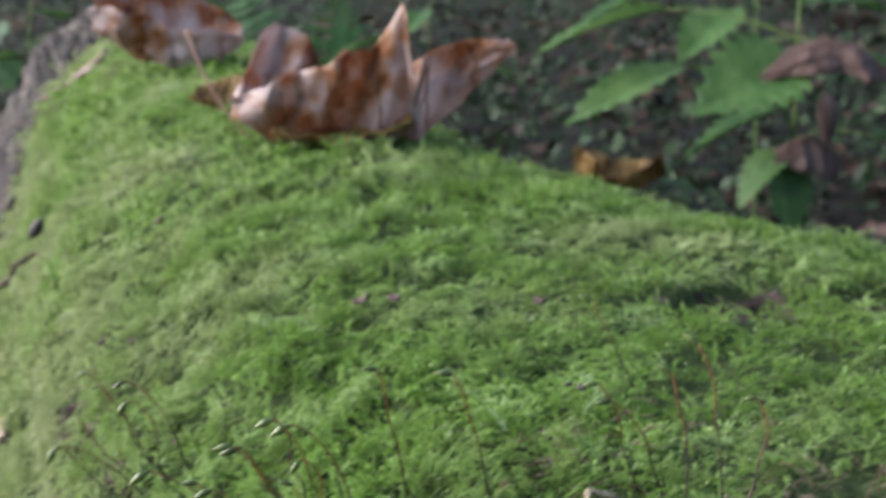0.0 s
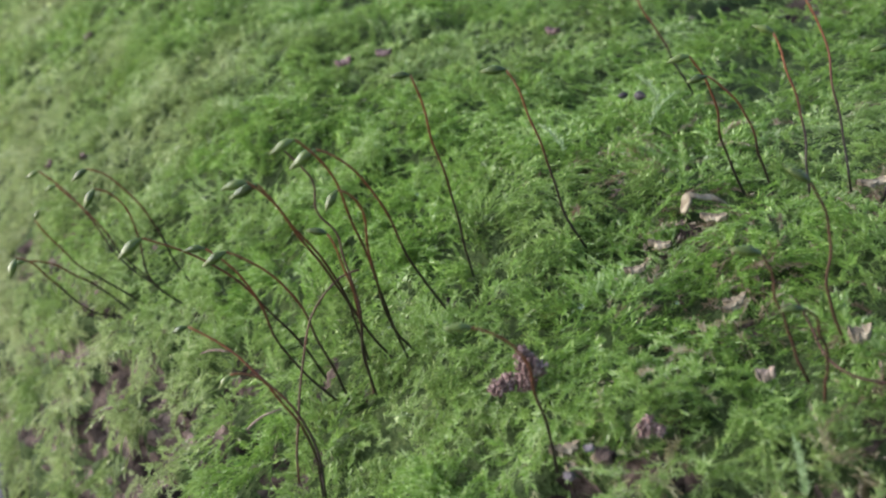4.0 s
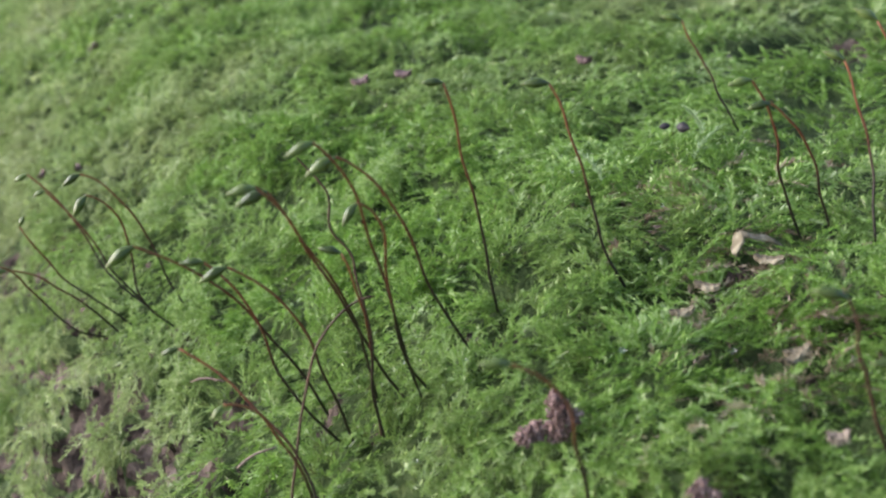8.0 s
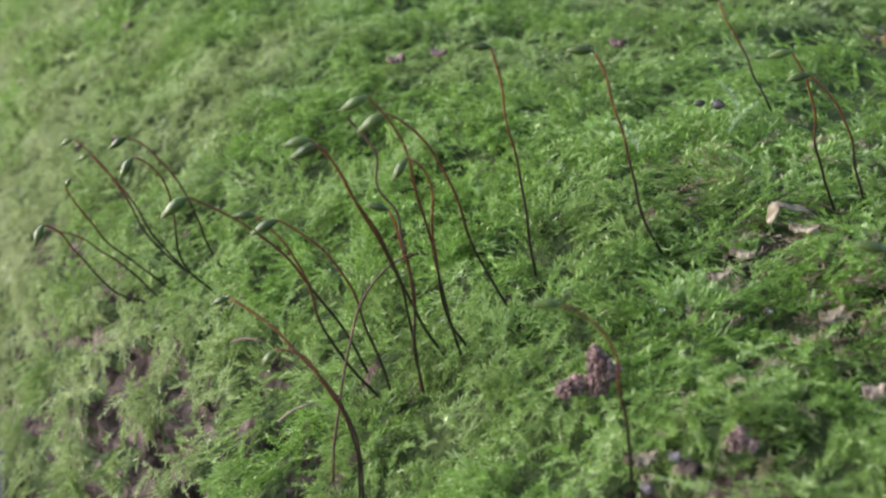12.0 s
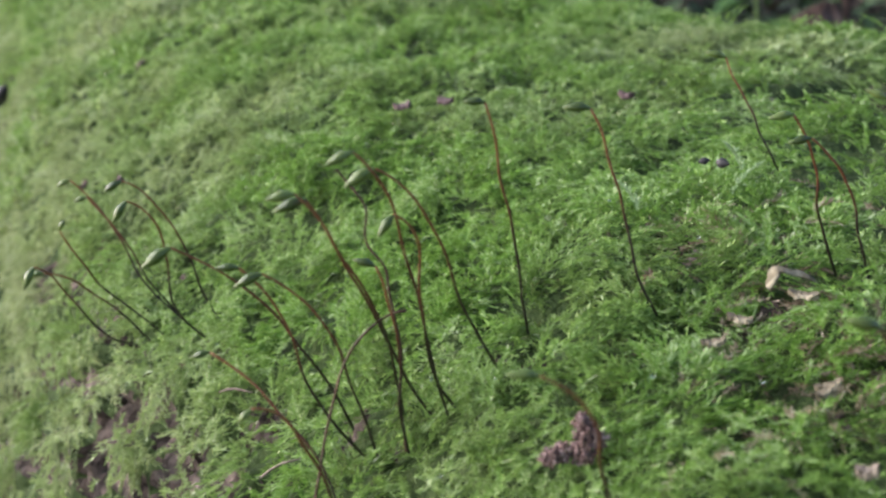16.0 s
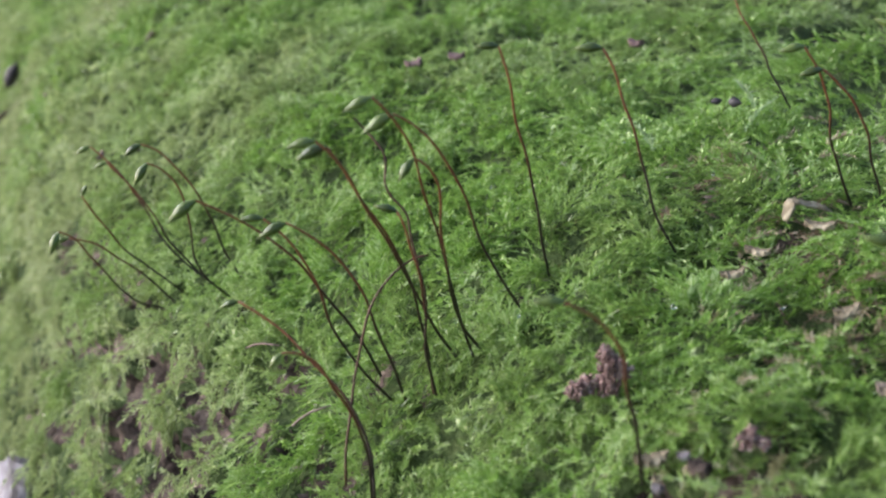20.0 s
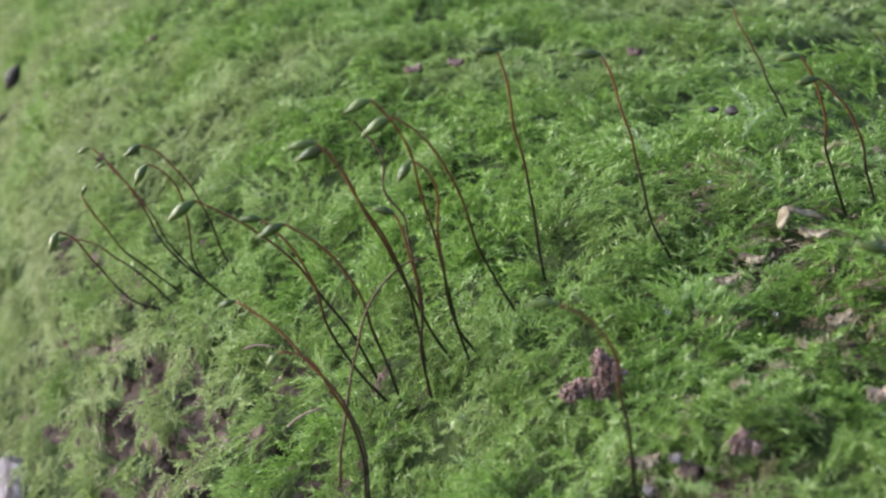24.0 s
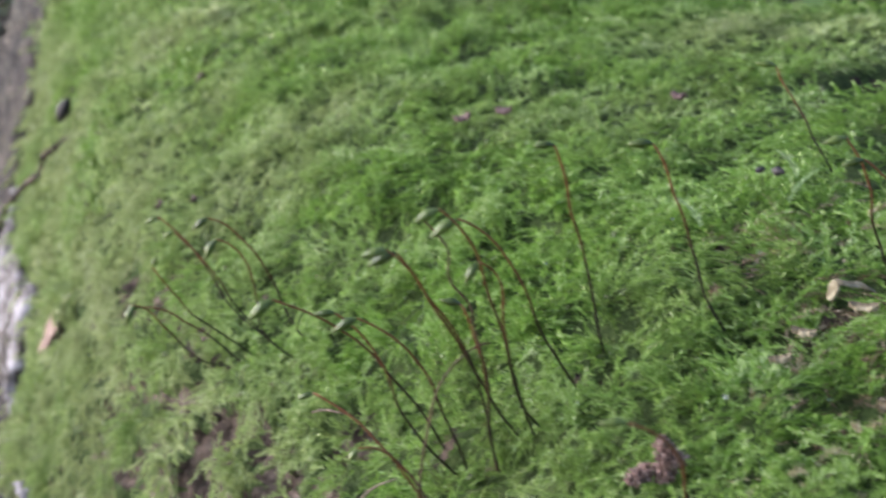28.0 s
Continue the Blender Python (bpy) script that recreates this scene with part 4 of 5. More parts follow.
for u, v, rad in [(0.0732, 0.1662, 0.0004), (0.0555, 0.1905, 0.0003), (0.082, 0.158, 0.0003), (0.044, 0.203, 0.0004), (0.05, 0.176, 0.0003), (0.071, 0.215, 0.0003), (0.096, 0.196, 0.0003), (0.036, 0.245, 0.0003), (0.06, 0.18, 0.00025), (0.09, 0.21, 0.0003)]:
    q, n = on_log(u, v, 0.0014)
    thing("water_bead", "tiny clear water bead on a moss leaf", "water drop", Matrix.Translation(q), bead_mesh(rad), group="water beads on the moss")

# ---- specks and a root on the far moss ----
M_PINK = surface("pink_speck", [(0.3, (0.085, 0.052, 0.048)), (0.7, (0.165, 0.115, 0.11))], scale=200, rough=0.7, bump=0.2)
M_INK = surface("dark_speck", [(0.3, (0.014, 0.013, 0.014)), (0.7, (0.055, 0.05, 0.054))], scale=200, rough=0.6, bump=0.3)
for i, (u, v, l) in enumerate([(0.0505, 0.478, 0.007), (0.099, 0.308, 0.005), (0.090, 0.312, 0.005), (0.0253, 0.377, 0.0035), (0.033, 0.36, 0.003), (0.128, 0.29, 0.005), (0.017, 0.52, 0.005)]):
    lay("petal_scrap", "tiny faded pink scrap of leaf on the moss", "leaf scrap", chip_mesh("scrap", l * 0.8, l * 0.45, 0.0012, M_PINK, 60 + i), u, v, 40 * i, 0, -0.0008)
lay("seed_husk", "small blue-black husk lying in the moss", "seed husk", mesh_np("husk", *lathe(0.0026, [0.0002, 0.0006, 0.0009, 0.0008, 0.0005, 0.0002]), M_INK), 0.1150, 0.2225, 20, 0, 0.0)
lay("seed_husk", "small dark husk lying in the moss", "seed husk", mesh_np("husk", *lathe(0.0018, [0.0002, 0.0005, 0.0006, 0.0005, 0.0002]), M_INK), 0.1128, 0.2242, 80, 0, 0.0)
lay("cone_scale", "dark brown cone scale lying at the moss's edge", "cone scale", mesh_np("cone_scale", *lathe(0.013, [0.0006, 0.0019, 0.0028, 0.0031, 0.0026, 0.0015, 0.0004]), M_INK), 0.0065, 0.598, 70, 0, 0.0045)
root = np.array([tuple(on_log(u, v, up)[0]) for u, v, up in ((0.004, 0.612, -0.001), (-0.004, 0.632, 0.0022), (-0.0105, 0.655, 0.0), (-0.0174, 0.675, 0.0026), (-0.027, 0.700, 0.0022), (-0.0365, 0.727, 0.001))])
thing("root", "thin brown root running along the moss's edge", "root", Matrix.Translation(root[0].tolist()), tube_mesh("root", root - root[0], [0.0010, 0.0015, 0.0017, 0.0014, 0.0018, 0.0020], M_BARK, 9))

# ---- dead leaves on the log ----
def curled_leaf(half, bottom, front, back, depth, mat, label, m, pleats=5.0, seed=0, petiole=None):
    """A dead leaf curled like a boat: bottom, front and back give heights along its length, as rows of (-1..1, metres)."""
    ob = thing("dead_leaf", label, "dead leaf", m)
    a = np.linspace(-1, 1, 70)
    c = np.linspace(-1, 1, 45)
    A, C = np.meshgrid(a, c, indexing="ij")
    zb = np.interp(A, *zip(*bottom))
    zf, zk = np.interp(A, *zip(*front)), np.interp(A, *zip(*back))
    rim = np.where(C < 0, zf, zk)
    z = zb + (rim - zb) * np.abs(C) ** 1.6
    y = depth * np.sign(C) * np.abs(C) ** 0.75 * (1 - 0.55 * np.abs(A) ** 3)
    ph = (A - 0.4 * np.abs(C)) * np.pi * pleats + 1.9 * np.sin(2.3 * A + seed) + 1.2 * fbm(A * 2 + seed, C * 2, 88)
    fold = np.arcsin(0.97 * np.sin(ph)) * (0.085 * half) * np.abs(C) ** 0.7 * (0.15 + 1.3 * fbm(A * 2.5 + seed, C, 77))
    y = y + fold * np.sign(C) + 0.2 * half * (fbm(A * 4 + seed, C * 4, 7) - 0.5) * np.abs(C) + 0.05 * half * (fbm(A * 12 + seed, C * 12, 57) - 0.5)
    z = z + 0.003 * (fbm(A * 9 + seed, C * 4, 17) - 0.5) + 0.0012 * np.abs(np.sin(A * np.pi * pleats))
    x = half * A + 0.004 * (fbm(A * 4, C * 6 + seed, 27) - 0.5)
    me = mesh_np("blade", np.stack([x, y, z], -1).reshape(-1, 3), grid_faces(70, 45), mat)
    ob2 = part("blade", me, ob)
    so = ob2.modifiers.new("thick", "SOLIDIFY")
    so.thickness = 0.0004
    # veins on the outer face
    for k in (-0.62, -0.3, 0.05, 0.4, 0.72):
        i = int((k + 1) / 2 * 69)
        j = np.arange(2, 22)
        pts = np.stack([x[i, j], y[i, j] - 0.0003, z[i, j]], -1)
        part("vein", tube_mesh("vein", pts, np.linspace(0.0003, 0.0005, len(pts)), M_VEIN, 5), ob)
    if petiole:
        p = bezier(*[np.array(q) for q in petiole], 14)
        part("petiole", tube_mesh("petiole", p, np.linspace(0.0004, 0.0008, 14), M_VEIN, 8), ob, "thin brown leaf stalk")
    return ob


curled_leaf(0.062, [(-1, 0.014), (-0.7, 0.0), (0.35, 0.002), (0.65, 0.019), (1, 0.042)],
            [(-1, 0.021), (-0.8, 0.028), (-0.5, 0.034), (-0.17, 0.042), (0, 0.044), (0.15, 0.056), (0.24, 0.067), (0.285, 0.03), (0.31, 0.027), (0.36, 0.042), (0.65, 0.047), (1, 0.046)],
            [(-1, 0.022), (-0.8, 0.046), (-0.68, 0.053), (-0.45, 0.046), (-0.36, 0.03), (-0.2, 0.04), (0.2, 0.03), (0.6, 0.04), (1, 0.046)],
            0.02, M_DEAD, "large curled brown dead leaf with greyish pleats resting on the moss", pose(-0.024, 0.555, 0.3525, 0, 0, 4), 3.2, 1,
            ((-0.052, -0.004, 0.004), (-0.066, 0.0, 0.012), (-0.078, 0.03, 0.03), (-0.09, 0.075, 0.044)))
curled_leaf(0.046, [(-1, 0.03), (-0.5, 0.012), (0.2, 0.0), (0.6, 0.006), (1, 0.02)], [(-1, 0.045), (-0.4, 0.04), (0.2, 0.03), (0.6, 0.03), (1, 0.024)], [(-1, 0.05), (-0.3, 0.06), (0.3, 0.05), (1, 0.03)],
            0.022, M_DEAD, "curled dark brown dead leaf lying far along the log", pose(-0.167, 0.80, 0.350, 0, 0, 8), 2.2, 2)
curled_leaf(0.02, [(-1, 0.006), (0, 0.0), (1, 0.004)], [(-1, 0.008), (0, 0.006), (1, 0.008)], [(-1, 0.01), (0, 0.016), (1, 0.012)],
            0.016, M_YELLOW, "small yellowish-green wilting leaf on the moss", pose(-0.10, 0.63, 0.3555, 0, 0, -5), 1.5, 3)
curled_leaf(0.03, [(-1, 0.004), (0, 0.0), (1, 0.007)], [(-1, 0.007), (0, 0.0025), (1, 0.011)], [(-1, 0.008), (0, 0.006), (1, 0.012)],
            0.013, M_YELLOW, "flat ochre-yellow leaf lying under a curled brown one", pose(-0.036, 0.538, 0.3562, 0, 0, 2), 1.5, 4)


# ---- forest floor ----
def build_ground():
    rad = np.concatenate([np.linspace(0.05, 4, 60), np.geomspace(4.3, 400, 30)])
    th = np.linspace(0, 2 * np.pi, 120, endpoint=False)
    Rr, T = np.meshgrid(rad, th, indexing="ij")
    x, y = Rr * np.cos(T), 0.6 + Rr * np.sin(T)
    z = 0.06 * (fbm(x * 1.5 + 50, y * 1.5 + 50, 91) - 0.5) * np.clip(Rr, 0, 3) + 0.03 * (fbm(x * 9 + 50, y * 9 + 50, 92) - 0.5)
    thing("ground", "leaf-strewn forest soil, dark with tree shade painted in", "ground", None, mesh_np("ground", np.stack([x, y, z - 0.01], -1).reshape(-1, 3), grid_faces(90, 120, True), M_SHADED_SOIL), kind="structure")


def ground_z(x, y):
    r = math.hypot(x, y - 0.6)
    X, Y = np.array([x]), np.array([y])
    return float(0.06 * (fbm(X * 1.5 + 50, Y * 1.5 + 50, 91) - 0.5)[0] * min(r, 3) + 0.03 * (fbm(X * 9 + 50, Y * 9 + 50, 92) - 0.5)[0] - 0.01)


build_ground()


def serrated_leaf(length, width, teeth, fold, droop, mat=None, seed=0):
    """Mesh of a toothed pointed leaf along +x, folded along its midrib and drooping to the tip."""
    n = teeth * 4 + 1
    t = np.linspace(0, 1, n)
    out = width / 2 * np.sin(np.pi * np.clip(t, 0, 1) ** 0.72) ** 0.85 * (1 - 0.2 * t)
    saw = (np.arange(n) % 4) / 3.0
    out = out * (0.74 + 0.33 * saw) + 0.0004
    w = np.linspace(-1, 1, 13)
    T, W = np.meshgrid(t, w, indexing="ij")
    x = T * length + 0.03 * length * np.abs(W) * saw[:, None] * (T < 0.97)
    y = out[:, None] * W
    vein = np.abs(((T * 7 - 1.6 * np.abs(W)) % 1.0) - 0.5)
    z = fold * np.abs(y) - droop * length * T ** 2 + 0.03 * length * (vein - 0.25) * (np.abs(W) > 0.05) + 0.02 * length * np.sin(6 * T + seed) * W
    me = mesh_np("leaf", np.stack([x, y, z], -1).reshape(-1, 3), grid_faces(n, 13), mat or M_HERB)
    return me


def herb(name, label, foot, leaves, stem_top, stem_r=0.0025):
    """A green herb: a stem from foot to stem_top, and leaves as (place of the leaf's base, yaw, pitch, roll, length, width)."""
    ob = thing(name, label, "plant", Matrix.Translation(foot))
    f = Vector(foot)
    top = np.array(stem_top) - np.array(foot)
    p = bezier(np.array((0, 0, -0.02)), top * 0.35 + np.array((0.01, 0.01, 0)), top * 0.7 + np.array((-0.012, 0, 0)), top, 16)
    part("stem", tube_mesh("stem", p, np.linspace(stem_r, stem_r * 0.5, 16), M_STALK, 8), ob)
    for k, (place, yaw, pitch, roll, length, width) in enumerate(leaves):
        q = Vector(place) - f
        i = int(np.argmin(np.linalg.norm(p - (np.array(q) - np.array((0, 0, 0.02))), axis=1)))
        a = p[i]
        leaf = part("leaf", serrated_leaf(length, width * 1.12, 8, 0.25, 0.18, seed=k), ob, "", Matrix.Translation(q) @ pose(0, 0, 0, roll, pitch, yaw))
        b = bezier(a, a * 0.6 + np.array(q) * 0.4 + np.array((0, 0, 0.01)), a * 0.25 + np.array(q) * 0.75 + np.array((0, 0, 0.006)), np.array(q), 10)
        part("petiole", tube_mesh("petiole", b, np.linspace(0.0014, 0.0009, 10), M_STALK, 6), ob)
        rib = np.stack([np.linspace(0, length * 0.96, 12), np.zeros(12), -0.18 * length * np.linspace(0, 0.96, 12) ** 2 - 0.0006], -1)
        part("midrib", tube_mesh("midrib", rib, np.linspace(0.0009, 0.0003, 12), M_STALK, 5), leaf)
    return ob


def at(x, y):
    return (x, y, ground_z(x, y))


herb("wild_herb", "green herb with large toothed pointed leaves behind the log", at(0.31, 1.06), [
    ((0.196, 1.114, 0.36), 185, 8, 10, 0.115, 0.06), ((0.215, 1.10, 0.312), 200, 12, -8, 0.12, 0.062), ((0.285, 1.0, 0.33), 205, 14, -30, 0.10, 0.085), ((0.283, 1.04, 0.285), 195, 14, 12, 0.10, 0.055),
    ((0.272, 0.984, 0.262), 215, 32, 0, 0.062, 0.038), ((0.272, 0.98, 0.25), 285, 60, 0, 0.055, 0.042), ((0.345, 0.99, 0.27), -20, 10, 0, 0.08, 0.06), ((0.30, 1.06, 0.372), 30, 0, 10, 0.10, 0.06)], (0.30, 1.06, 0.42))
herb("wild_herb", "green herb with toothed leaves standing on the forest floor", at(0.36, 1.42), [
    ((0.25, 1.36, 0.36), 190, 10, 5, 0.12, 0.06), ((0.30, 1.32, 0.34), 230, 14, -8, 0.11, 0.06), ((0.42, 1.4, 0.38), 10, 10, 0, 0.12, 0.07), ((0.33, 1.45, 0.43), 150, 5, 0, 0.12, 0.06), ((0.4, 1.34, 0.30), -40, 15, 0, 0.1, 0.06)], (0.35, 1.43, 0.48))
herb("wild_herb", "slight green herb with toothed leaves among leaf litter", at(-0.02, 1.75), [
    ((-0.07, 1.72, 0.27), 190, 10, 5, 0.10, 0.05), ((0.02, 1.7, 0.25), -20, 14, -8, 0.10, 0.05), ((-0.03, 1.76, 0.30), 250, 10, 0, 0.10, 0.05)], (-0.02, 1.75, 0.31))
herb("wild_herb", "bright green herb with broad toothed leaves past the log's end", at(-0.523, 1.500), [
    ((-0.483, 1.450, 0.285), 200, 25, 10, 0.13, 0.09), ((-0.519, 1.500, 0.315), 240, 20, -10, 0.14, 0.09), ((-0.492, 1.600, 0.291), 300, 20, 5, 0.12, 0.08), ((-0.498, 1.550, 0.323), 20, 15, 0, 0.13, 0.08), ((-0.498, 1.400, 0.282), 330, 25, 0, 0.12, 0.08)], (-0.498, 1.550, 0.343))
herb("wild_herb", "low green herb in the shade beside the log", at(-0.62, 1.3), [
    ((-0.58, 1.25, 0.16), 300, 14, 5, 0.14, 0.08), ((-0.66, 1.25, 0.18), 230, 14, -8, 0.13, 0.08), ((-0.62, 1.33, 0.2), 80, 10, 0, 0.14, 0.08), ((-0.56, 1.32, 0.14), 10, 15, 0, 0.12, 0.07)], (-0.62, 1.3, 0.22))
herb("wild_herb", "low green herb in the shade beside the log", at(-0.50, 0.85), [
    ((-0.47, 0.8, 0.06), 300, 14, 5, 0.14, 0.08), ((-0.55, 0.82, 0.07), 230, 14, -8, 0.13, 0.08), ((-0.50, 0.9, 0.08), 80, 10, 0, 0.14, 0.08), ((-0.44, 0.88, 0.05), 10, 15, 0, 0.12, 0.07)], (-0.50, 0.85, 0.1))

# brown leaves that hang in the herb
curled_leaf(0.058, [(-1, -0.012), (-0.4, 0.012), (0, 0.02), (0.5, 0.016), (1, -0.006)], [(-1, -0.012), (-0.4, -0.004), (0.1, -0.002), (0.6, -0.01), (1, -0.012)], [(-1, -0.01), (0, 0.01), (1, -0.01)],
            0.03, M_LITTER, "drooping withered brown leaf caught in a green herb", pose(0.30, 1.0, 0.325, 0, 0, 0), 2.0, 5)
curled_leaf(0.026, [(-1, 0.0), (0, 0.012), (1, -0.004)], [(-1, -0.012), (0, -0.014), (1, -0.03)], [(-1, 0.0), (0, 0.0), (1, -0.02)],
            0.014, M_LITTER, "crumpled brown leaf hanging among herb leaves", pose(0.288, 0.975, 0.262, 0, 0, 10), 2.0, 6)
pod = thing("hanging_leaf", "narrow rolled pale brown leaf hanging from a thin stalk", "dead leaf", pose(0.297, 0.972, 0.31))
part("blade", tube_mesh("blade", bezier(np.array((0, 0, 0.0)), np.array((0.004, 0, -0.012)), np.array((0.006, 0, -0.03)), np.array((0.004, 0, -0.052)), 12), [0.001, 0.004, 0.0065, 0.008, 0.0082, 0.008, 0.0075, 0.006, 0.005, 0.0035, 0.002, 0.0008], M_LITTER, 9), pod)
part("petiole", tube_mesh("petiole", bezier(np.array((0.004, 0, -0.052)), np.array((0.003, 0, -0.06)), np.array((0.003, 0, -0.08)), np.array((0.004, 0, -0.1)), 8), 0.0009, M_TWIG, 6), pod)
curled_leaf(0.05, [(-1, 0.02), (-0.5, 0.0), (0.4, 0.004), (1, 0.02)], [(-1, 0.05), (-0.6, 0.045), (-0.4, 0.02), (0.3, 0.03), (0.8, 0.05), (1, 0.02)], [(-1, 0.05), (0, 0.03), (1, 0.03)],
            0.03, M_YELLOW, "ochre dead leaf on the litter behind the log", pose(0.195, 1.37, 0.135, 0, 0, 0), 2.0, 8)


# ---- ferns ----
def fern(foot, yaw, lean, length, pairs, label):
    ob = thing("fern_frond", label, "fern", Matrix.Translation(foot) @ pose(0, 0, 0, 0, 0, yaw))
    p = bezier(np.array((0, 0, -0.02)), np.array((lean * 0.1, 0, length * 0.4)), np.array((lean * 0.5, 0, length * 0.8)), np.array((lean, 0, length)), 40)
    part("rachis", tube_mesh("rachis", p, np.linspace(0.002, 0.0006, 40), M_STALK, 6), ob)
    for k in range(pairs):
        t = 0.12 + 0.86 * k / pairs
        i = int(t * 39)
        ln = 0.28 * length * math.sin(math.pi * (0.12 + 0.86 * t) ** 0.8) + 0.004
        n = 15
        x = np.linspace(0, 1, n)
        w = ln * 0.11 * np.sin(np.pi * np.clip(x, 0.03, 1) ** 0.6) * (0.72 + 0.4 * (np.arange(n) % 2)) + 0.0003
        W = np.array([-1, -0.5, 0, 0.5, 1])
        v = np.stack([np.repeat(x[:, None] * ln, 5, 1), w[:, None] * W, 0.15 * np.abs(w[:, None] * W) - 0.12 * ln * np.repeat(x[:, None], 5, 1) ** 2], -1)
        me = mesh_np("pinna", v.reshape(-1, 3), grid_faces(n, 5), M_FERN)
        d = p[min(i + 1, 39)] - p[i - 1]
        tilt = math.degrees(math.atan2(d[0], d[2]))
        for side in (90, -90):
            part("pinna", me, ob, "", Matrix.Translation(p[i].tolist()) @ pose(0, 0, 0, 0, tilt, 0) @ pose(0, 0, 0, 0, -25, side) @ pose(0, 0, 0, 60, 0, 0))


fern(at(-0.27, 1.66), -100, 0.06, 0.40, 22, "upright green fern frond behind the log")
fern(at(-0.20, 1.8), -60, 0.12, 0.36, 18, "green fern frond among the litter")
fern(at(-0.75, 1.5), -20, 0.25, 0.32, 18, "arching dark green fern frond beside the log")
fern(at(-0.7, 1.05), -10, 0.25, 0.2, 16, "low dark green fern frond beside the log")


# ---- litter and low ground cover ----
def litter_mesh(seed):
    r = np.random.default_rng(seed)
    n = 16
    t = np.linspace(0, 1, n)
    w = np.linspace(-1, 1, 9)
    T, W = np.meshgrid(t, w, indexing="ij")
    out = 0.032 * np.sin(np.pi * np.clip(t, 0.02, 0.99) ** 0.8) ** 0.7 * (0.8 + 0.3 * r.random(n))
    y = out[:, None] * W
    x = (T - 0.5) * 0.09 + 0.006 * np.abs(W) * r.random((n, 1))
    z = float(r.uniform(4, 14)) * y ** 2 + float(r.uniform(-4, 10)) * x ** 2 + 0.012 * (fbm(T * 4 + seed, W * 2, seed) - 0.5)
    return mesh_np("litter_leaf", np.stack([x, y, z], -1).reshape(-1, 3), grid_faces(n, 9), M_LITTER)


LITTER = [litter_mesh(200 + k) for k in range(8)]
r = np.random.default_rng(33)
for k in range(280):
    x, y = float(r.uniform(-0.5, 1.6)), float(r.uniform(1.0, 4.2))
    if -0.4 < x + 0.33 * y - 0.1 < 0.35 and y < 1.4:
        continue
    sc = float(r.uniform(0.5, 1.25))
    m = pose(x, y, ground_z(x, y) + 0.012, float(r.uniform(-35, 35)), float(r.uniform(-35, 35)), float(r.uniform(0, 360))) @ Matrix.Scale(sc, 4)
    thing("litter_leaf", "fallen brown leaf in the litter on the forest floor", "dead leaf", m, LITTER[k % 8], group="fallen leaves in the litter")


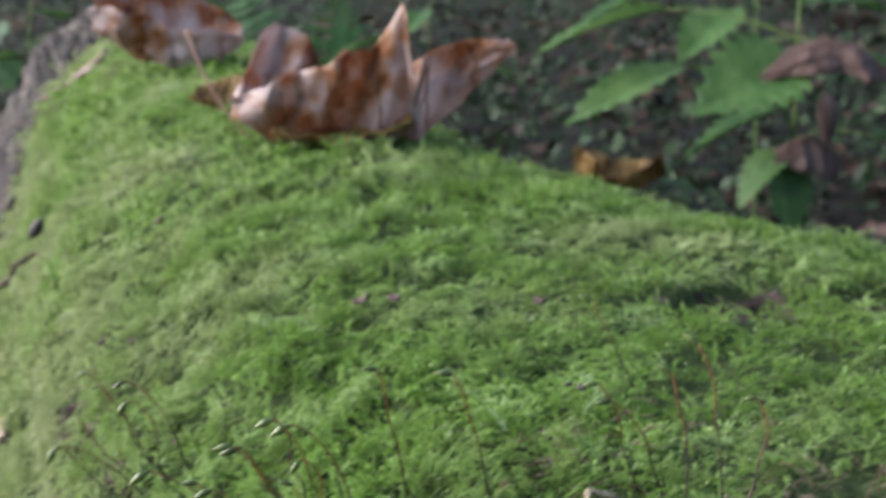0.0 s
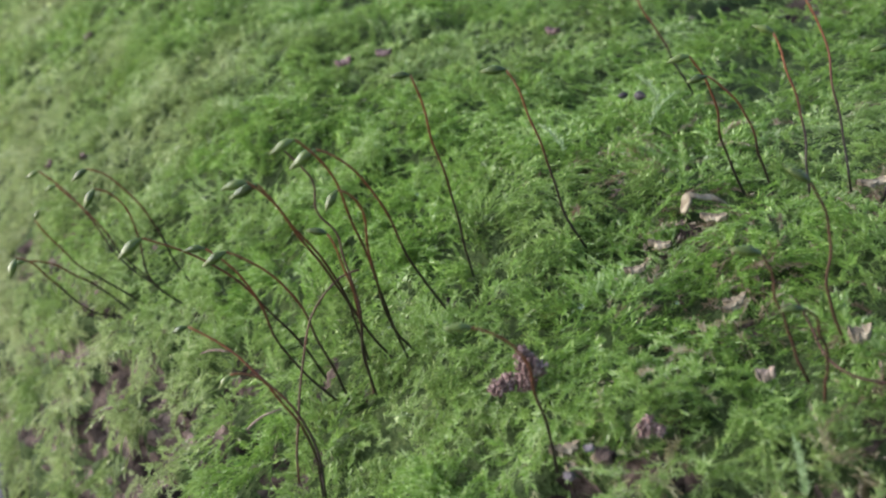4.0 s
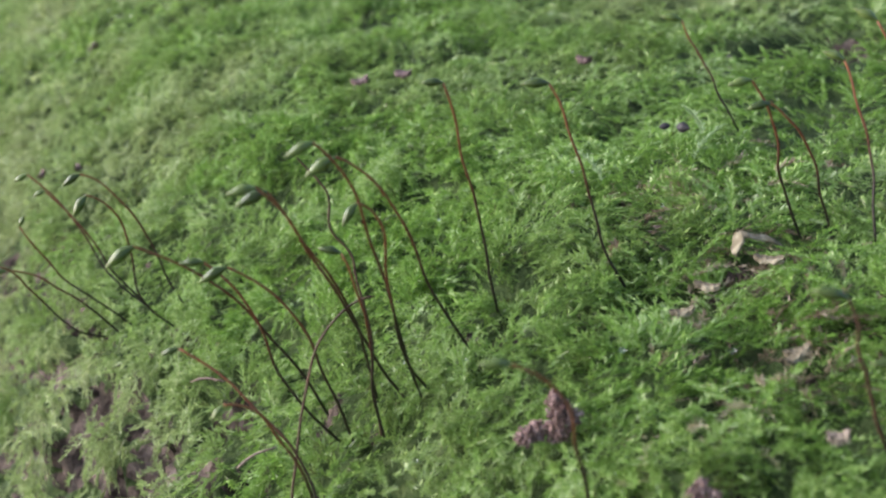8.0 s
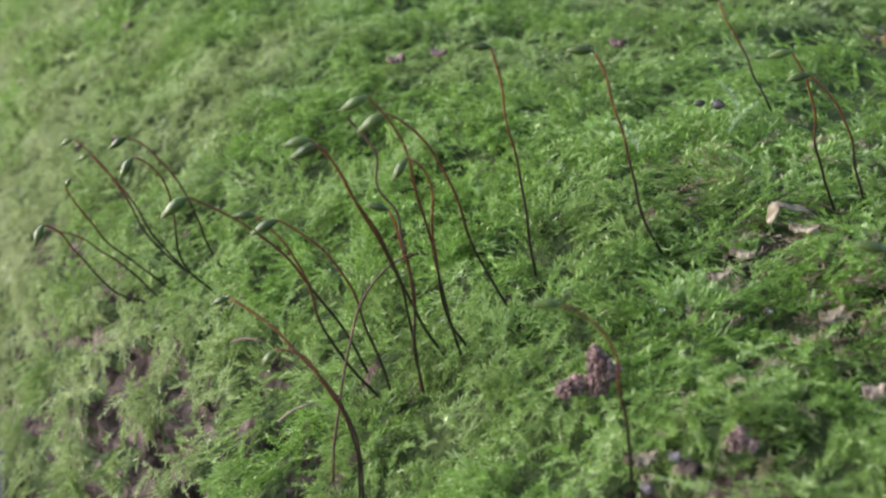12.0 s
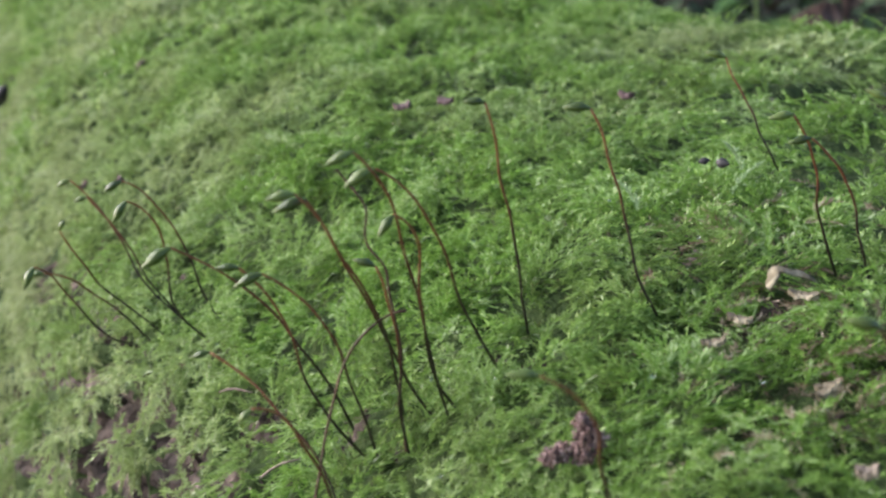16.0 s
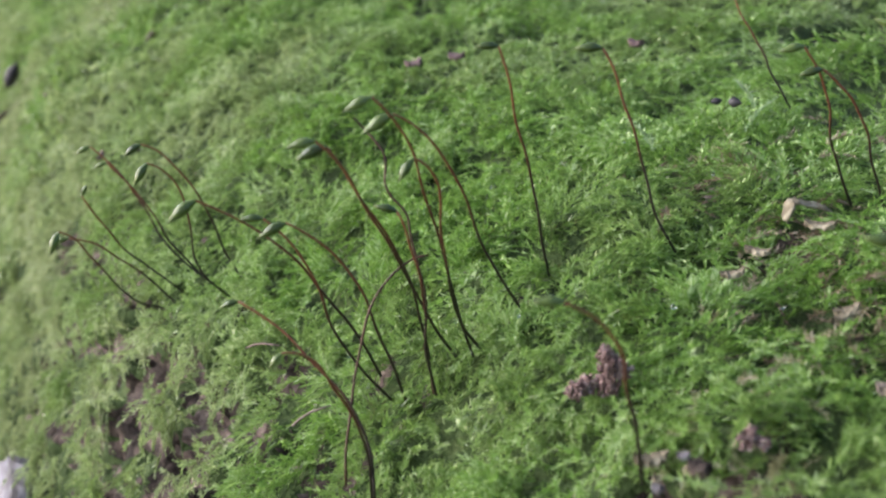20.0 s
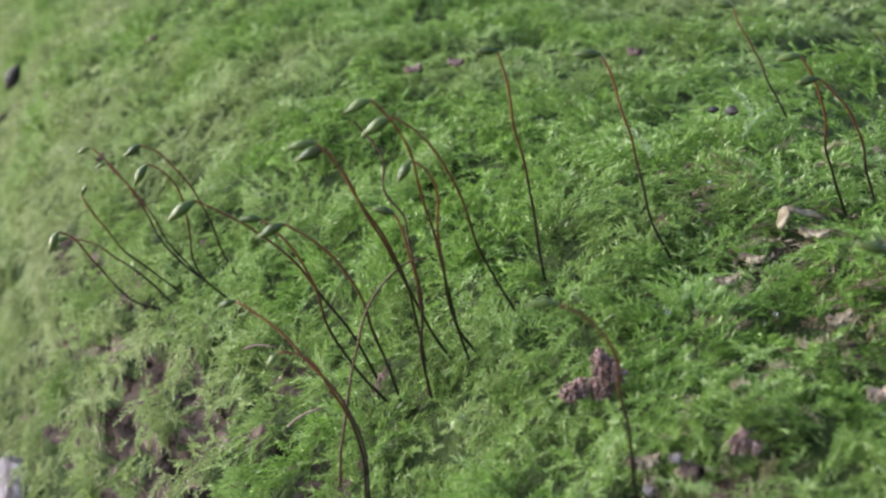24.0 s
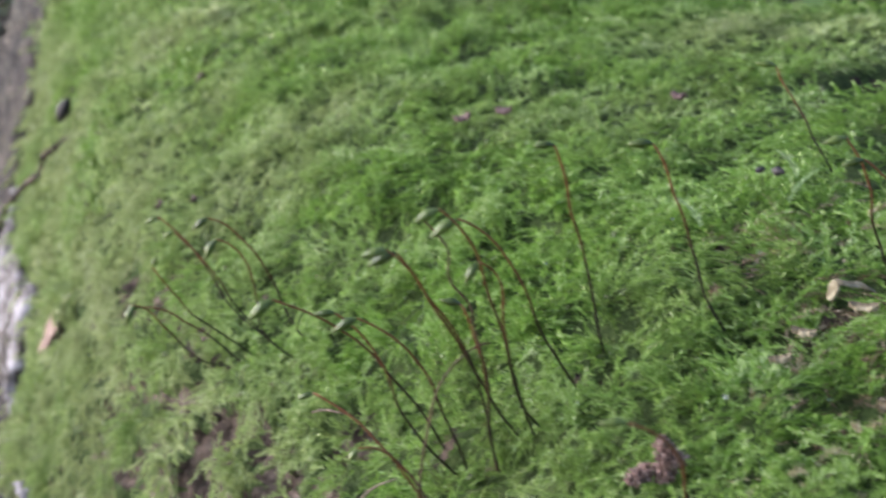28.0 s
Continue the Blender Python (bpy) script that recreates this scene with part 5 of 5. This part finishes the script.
def ground_cover():
    """Small rounded creeping leaves, uncounted, on thin stalks over the soil."""
    r = np.random.default_rng(44)
    n = 34000
    y = 0.9 + 5.5 * r.random(n) ** 1.2
    x = r.uniform(-0.45, 0.5, n) * (y + 0.6)
    far, turn = 6.5 * np.sqrt(r.random(14000)), r.uniform(0, 2 * np.pi, 14000)
    x, y = np.concatenate([x, far * np.cos(turn)]), np.concatenate([y, 0.6 + far * np.sin(turn)])
    n = len(x)
    h = r.uniform(0.0, 0.09, n) * (0.4 + fbm(x * 2.2 + 9, y * 2.2, 14))
    keep = (fbm(x * 3 + 4, y * 3, 15) > 0.31) & ~((np.abs(x + 0.33 * y - 0.1) < 0.42) & (y > -1.0) & (y < 1.4))
    x, y, h = x[keep], y[keep], h[keep]
    n = len(x)
    rr = np.hypot(x, y - 0.6)
    z = 0.06 * (fbm(x * 1.5 + 50, y * 1.5 + 50, 91) - 0.5) * np.minimum(rr, 3) + 0.03 * (fbm(x * 9 + 50, y * 9 + 50, 92) - 0.5) + h
    th = np.linspace(0, 2 * np.pi, 7, endpoint=False)
    size = r.uniform(0.0035, 0.010, n)
    yaw, tx, ty = r.uniform(0, 6.28, n), r.normal(0, 0.45, n), r.normal(0, 0.45, n)
    cx = np.cos(th)[None] * (1.25 + 0.35 * np.cos(th))[None] * size[:, None]
    cy = np.sin(th)[None] * size[:, None]
    px, py = cx * np.cos(yaw)[:, None] - cy * np.sin(yaw)[:, None], cx * np.sin(yaw)[:, None] + cy * np.cos(yaw)[:, None]
    v = np.stack([x[:, None] + px, y[:, None] + py, z[:, None] + px * tx[:, None] + py * ty[:, None]], -1)
    c = np.stack([x, y, z - 0.002], -1)[:, None]
    v = np.concatenate([v, c], 1).reshape(-1, 3)
    i = np.arange(n)[:, None, None] * 8
    k = np.arange(7)
    f = (i + np.stack([k, (k + 1) % 7, np.full(7, 7)], -1)[None]).reshape(-1, 3)
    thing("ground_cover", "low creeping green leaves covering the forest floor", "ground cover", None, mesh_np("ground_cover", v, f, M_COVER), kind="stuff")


ground_cover()


def leaf_litter():
    """Uncounted small dead leaves and scraps all over the soil round the log."""
    r = np.random.default_rng(55)
    n = 13000
    far, turn = 6.5 * np.sqrt(r.random(n)), r.uniform(0, 2 * np.pi, n)
    x, y = far * np.cos(turn), 0.6 + far * np.sin(turn)
    across = x * math.cos(radians(YAW)) + y * math.sin(radians(YAW))
    along = -x * math.sin(radians(YAW)) + y * math.cos(radians(YAW))
    keep = ~((across > -0.15) & (across < 0.42) & (along > -0.7) & (along < 1.36))
    x, y = x[keep], y[keep]
    n = len(x)
    rr = np.hypot(x, y - 0.6)
    z = 0.06 * (fbm(x * 1.5 + 50, y * 1.5 + 50, 91) - 0.5) * np.minimum(rr, 3) + 0.03 * (fbm(x * 9 + 50, y * 9 + 50, 92) - 0.5) + r.uniform(0, 0.02, n)
    px = np.array([-1, -0.3, 0.5, 1, 0.5, -0.3])
    py = np.array([0, 0.5, 0.4, 0, -0.4, -0.5])
    size, yaw = r.uniform(0.012, 0.04, n)[:, None], r.uniform(0, 6.28, n)[:, None]
    curl = r.uniform(-0.2, 0.6, n)[:, None]
    tx, ty = r.normal(0, 0.3, n)[:, None], r.normal(0, 0.3, n)[:, None]
    lx, ly = px * size, py * size
    lz = curl * np.abs(py) * size + tx * lx + ty * ly
    v = np.stack([x[:, None] + lx * np.cos(yaw) - ly * np.sin(yaw), y[:, None] + lx * np.sin(yaw) + ly * np.cos(yaw), z[:, None] + lz], -1).reshape(-1, 3)
    f = (np.arange(n)[:, None, None] * 6 + np.array([[0, 1, 5], [1, 2, 5], [2, 4, 5], [2, 3, 4]])[None]).reshape(-1, 3)
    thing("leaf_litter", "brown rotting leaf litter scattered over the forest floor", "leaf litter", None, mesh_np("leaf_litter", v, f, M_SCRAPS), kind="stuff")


leaf_litter()
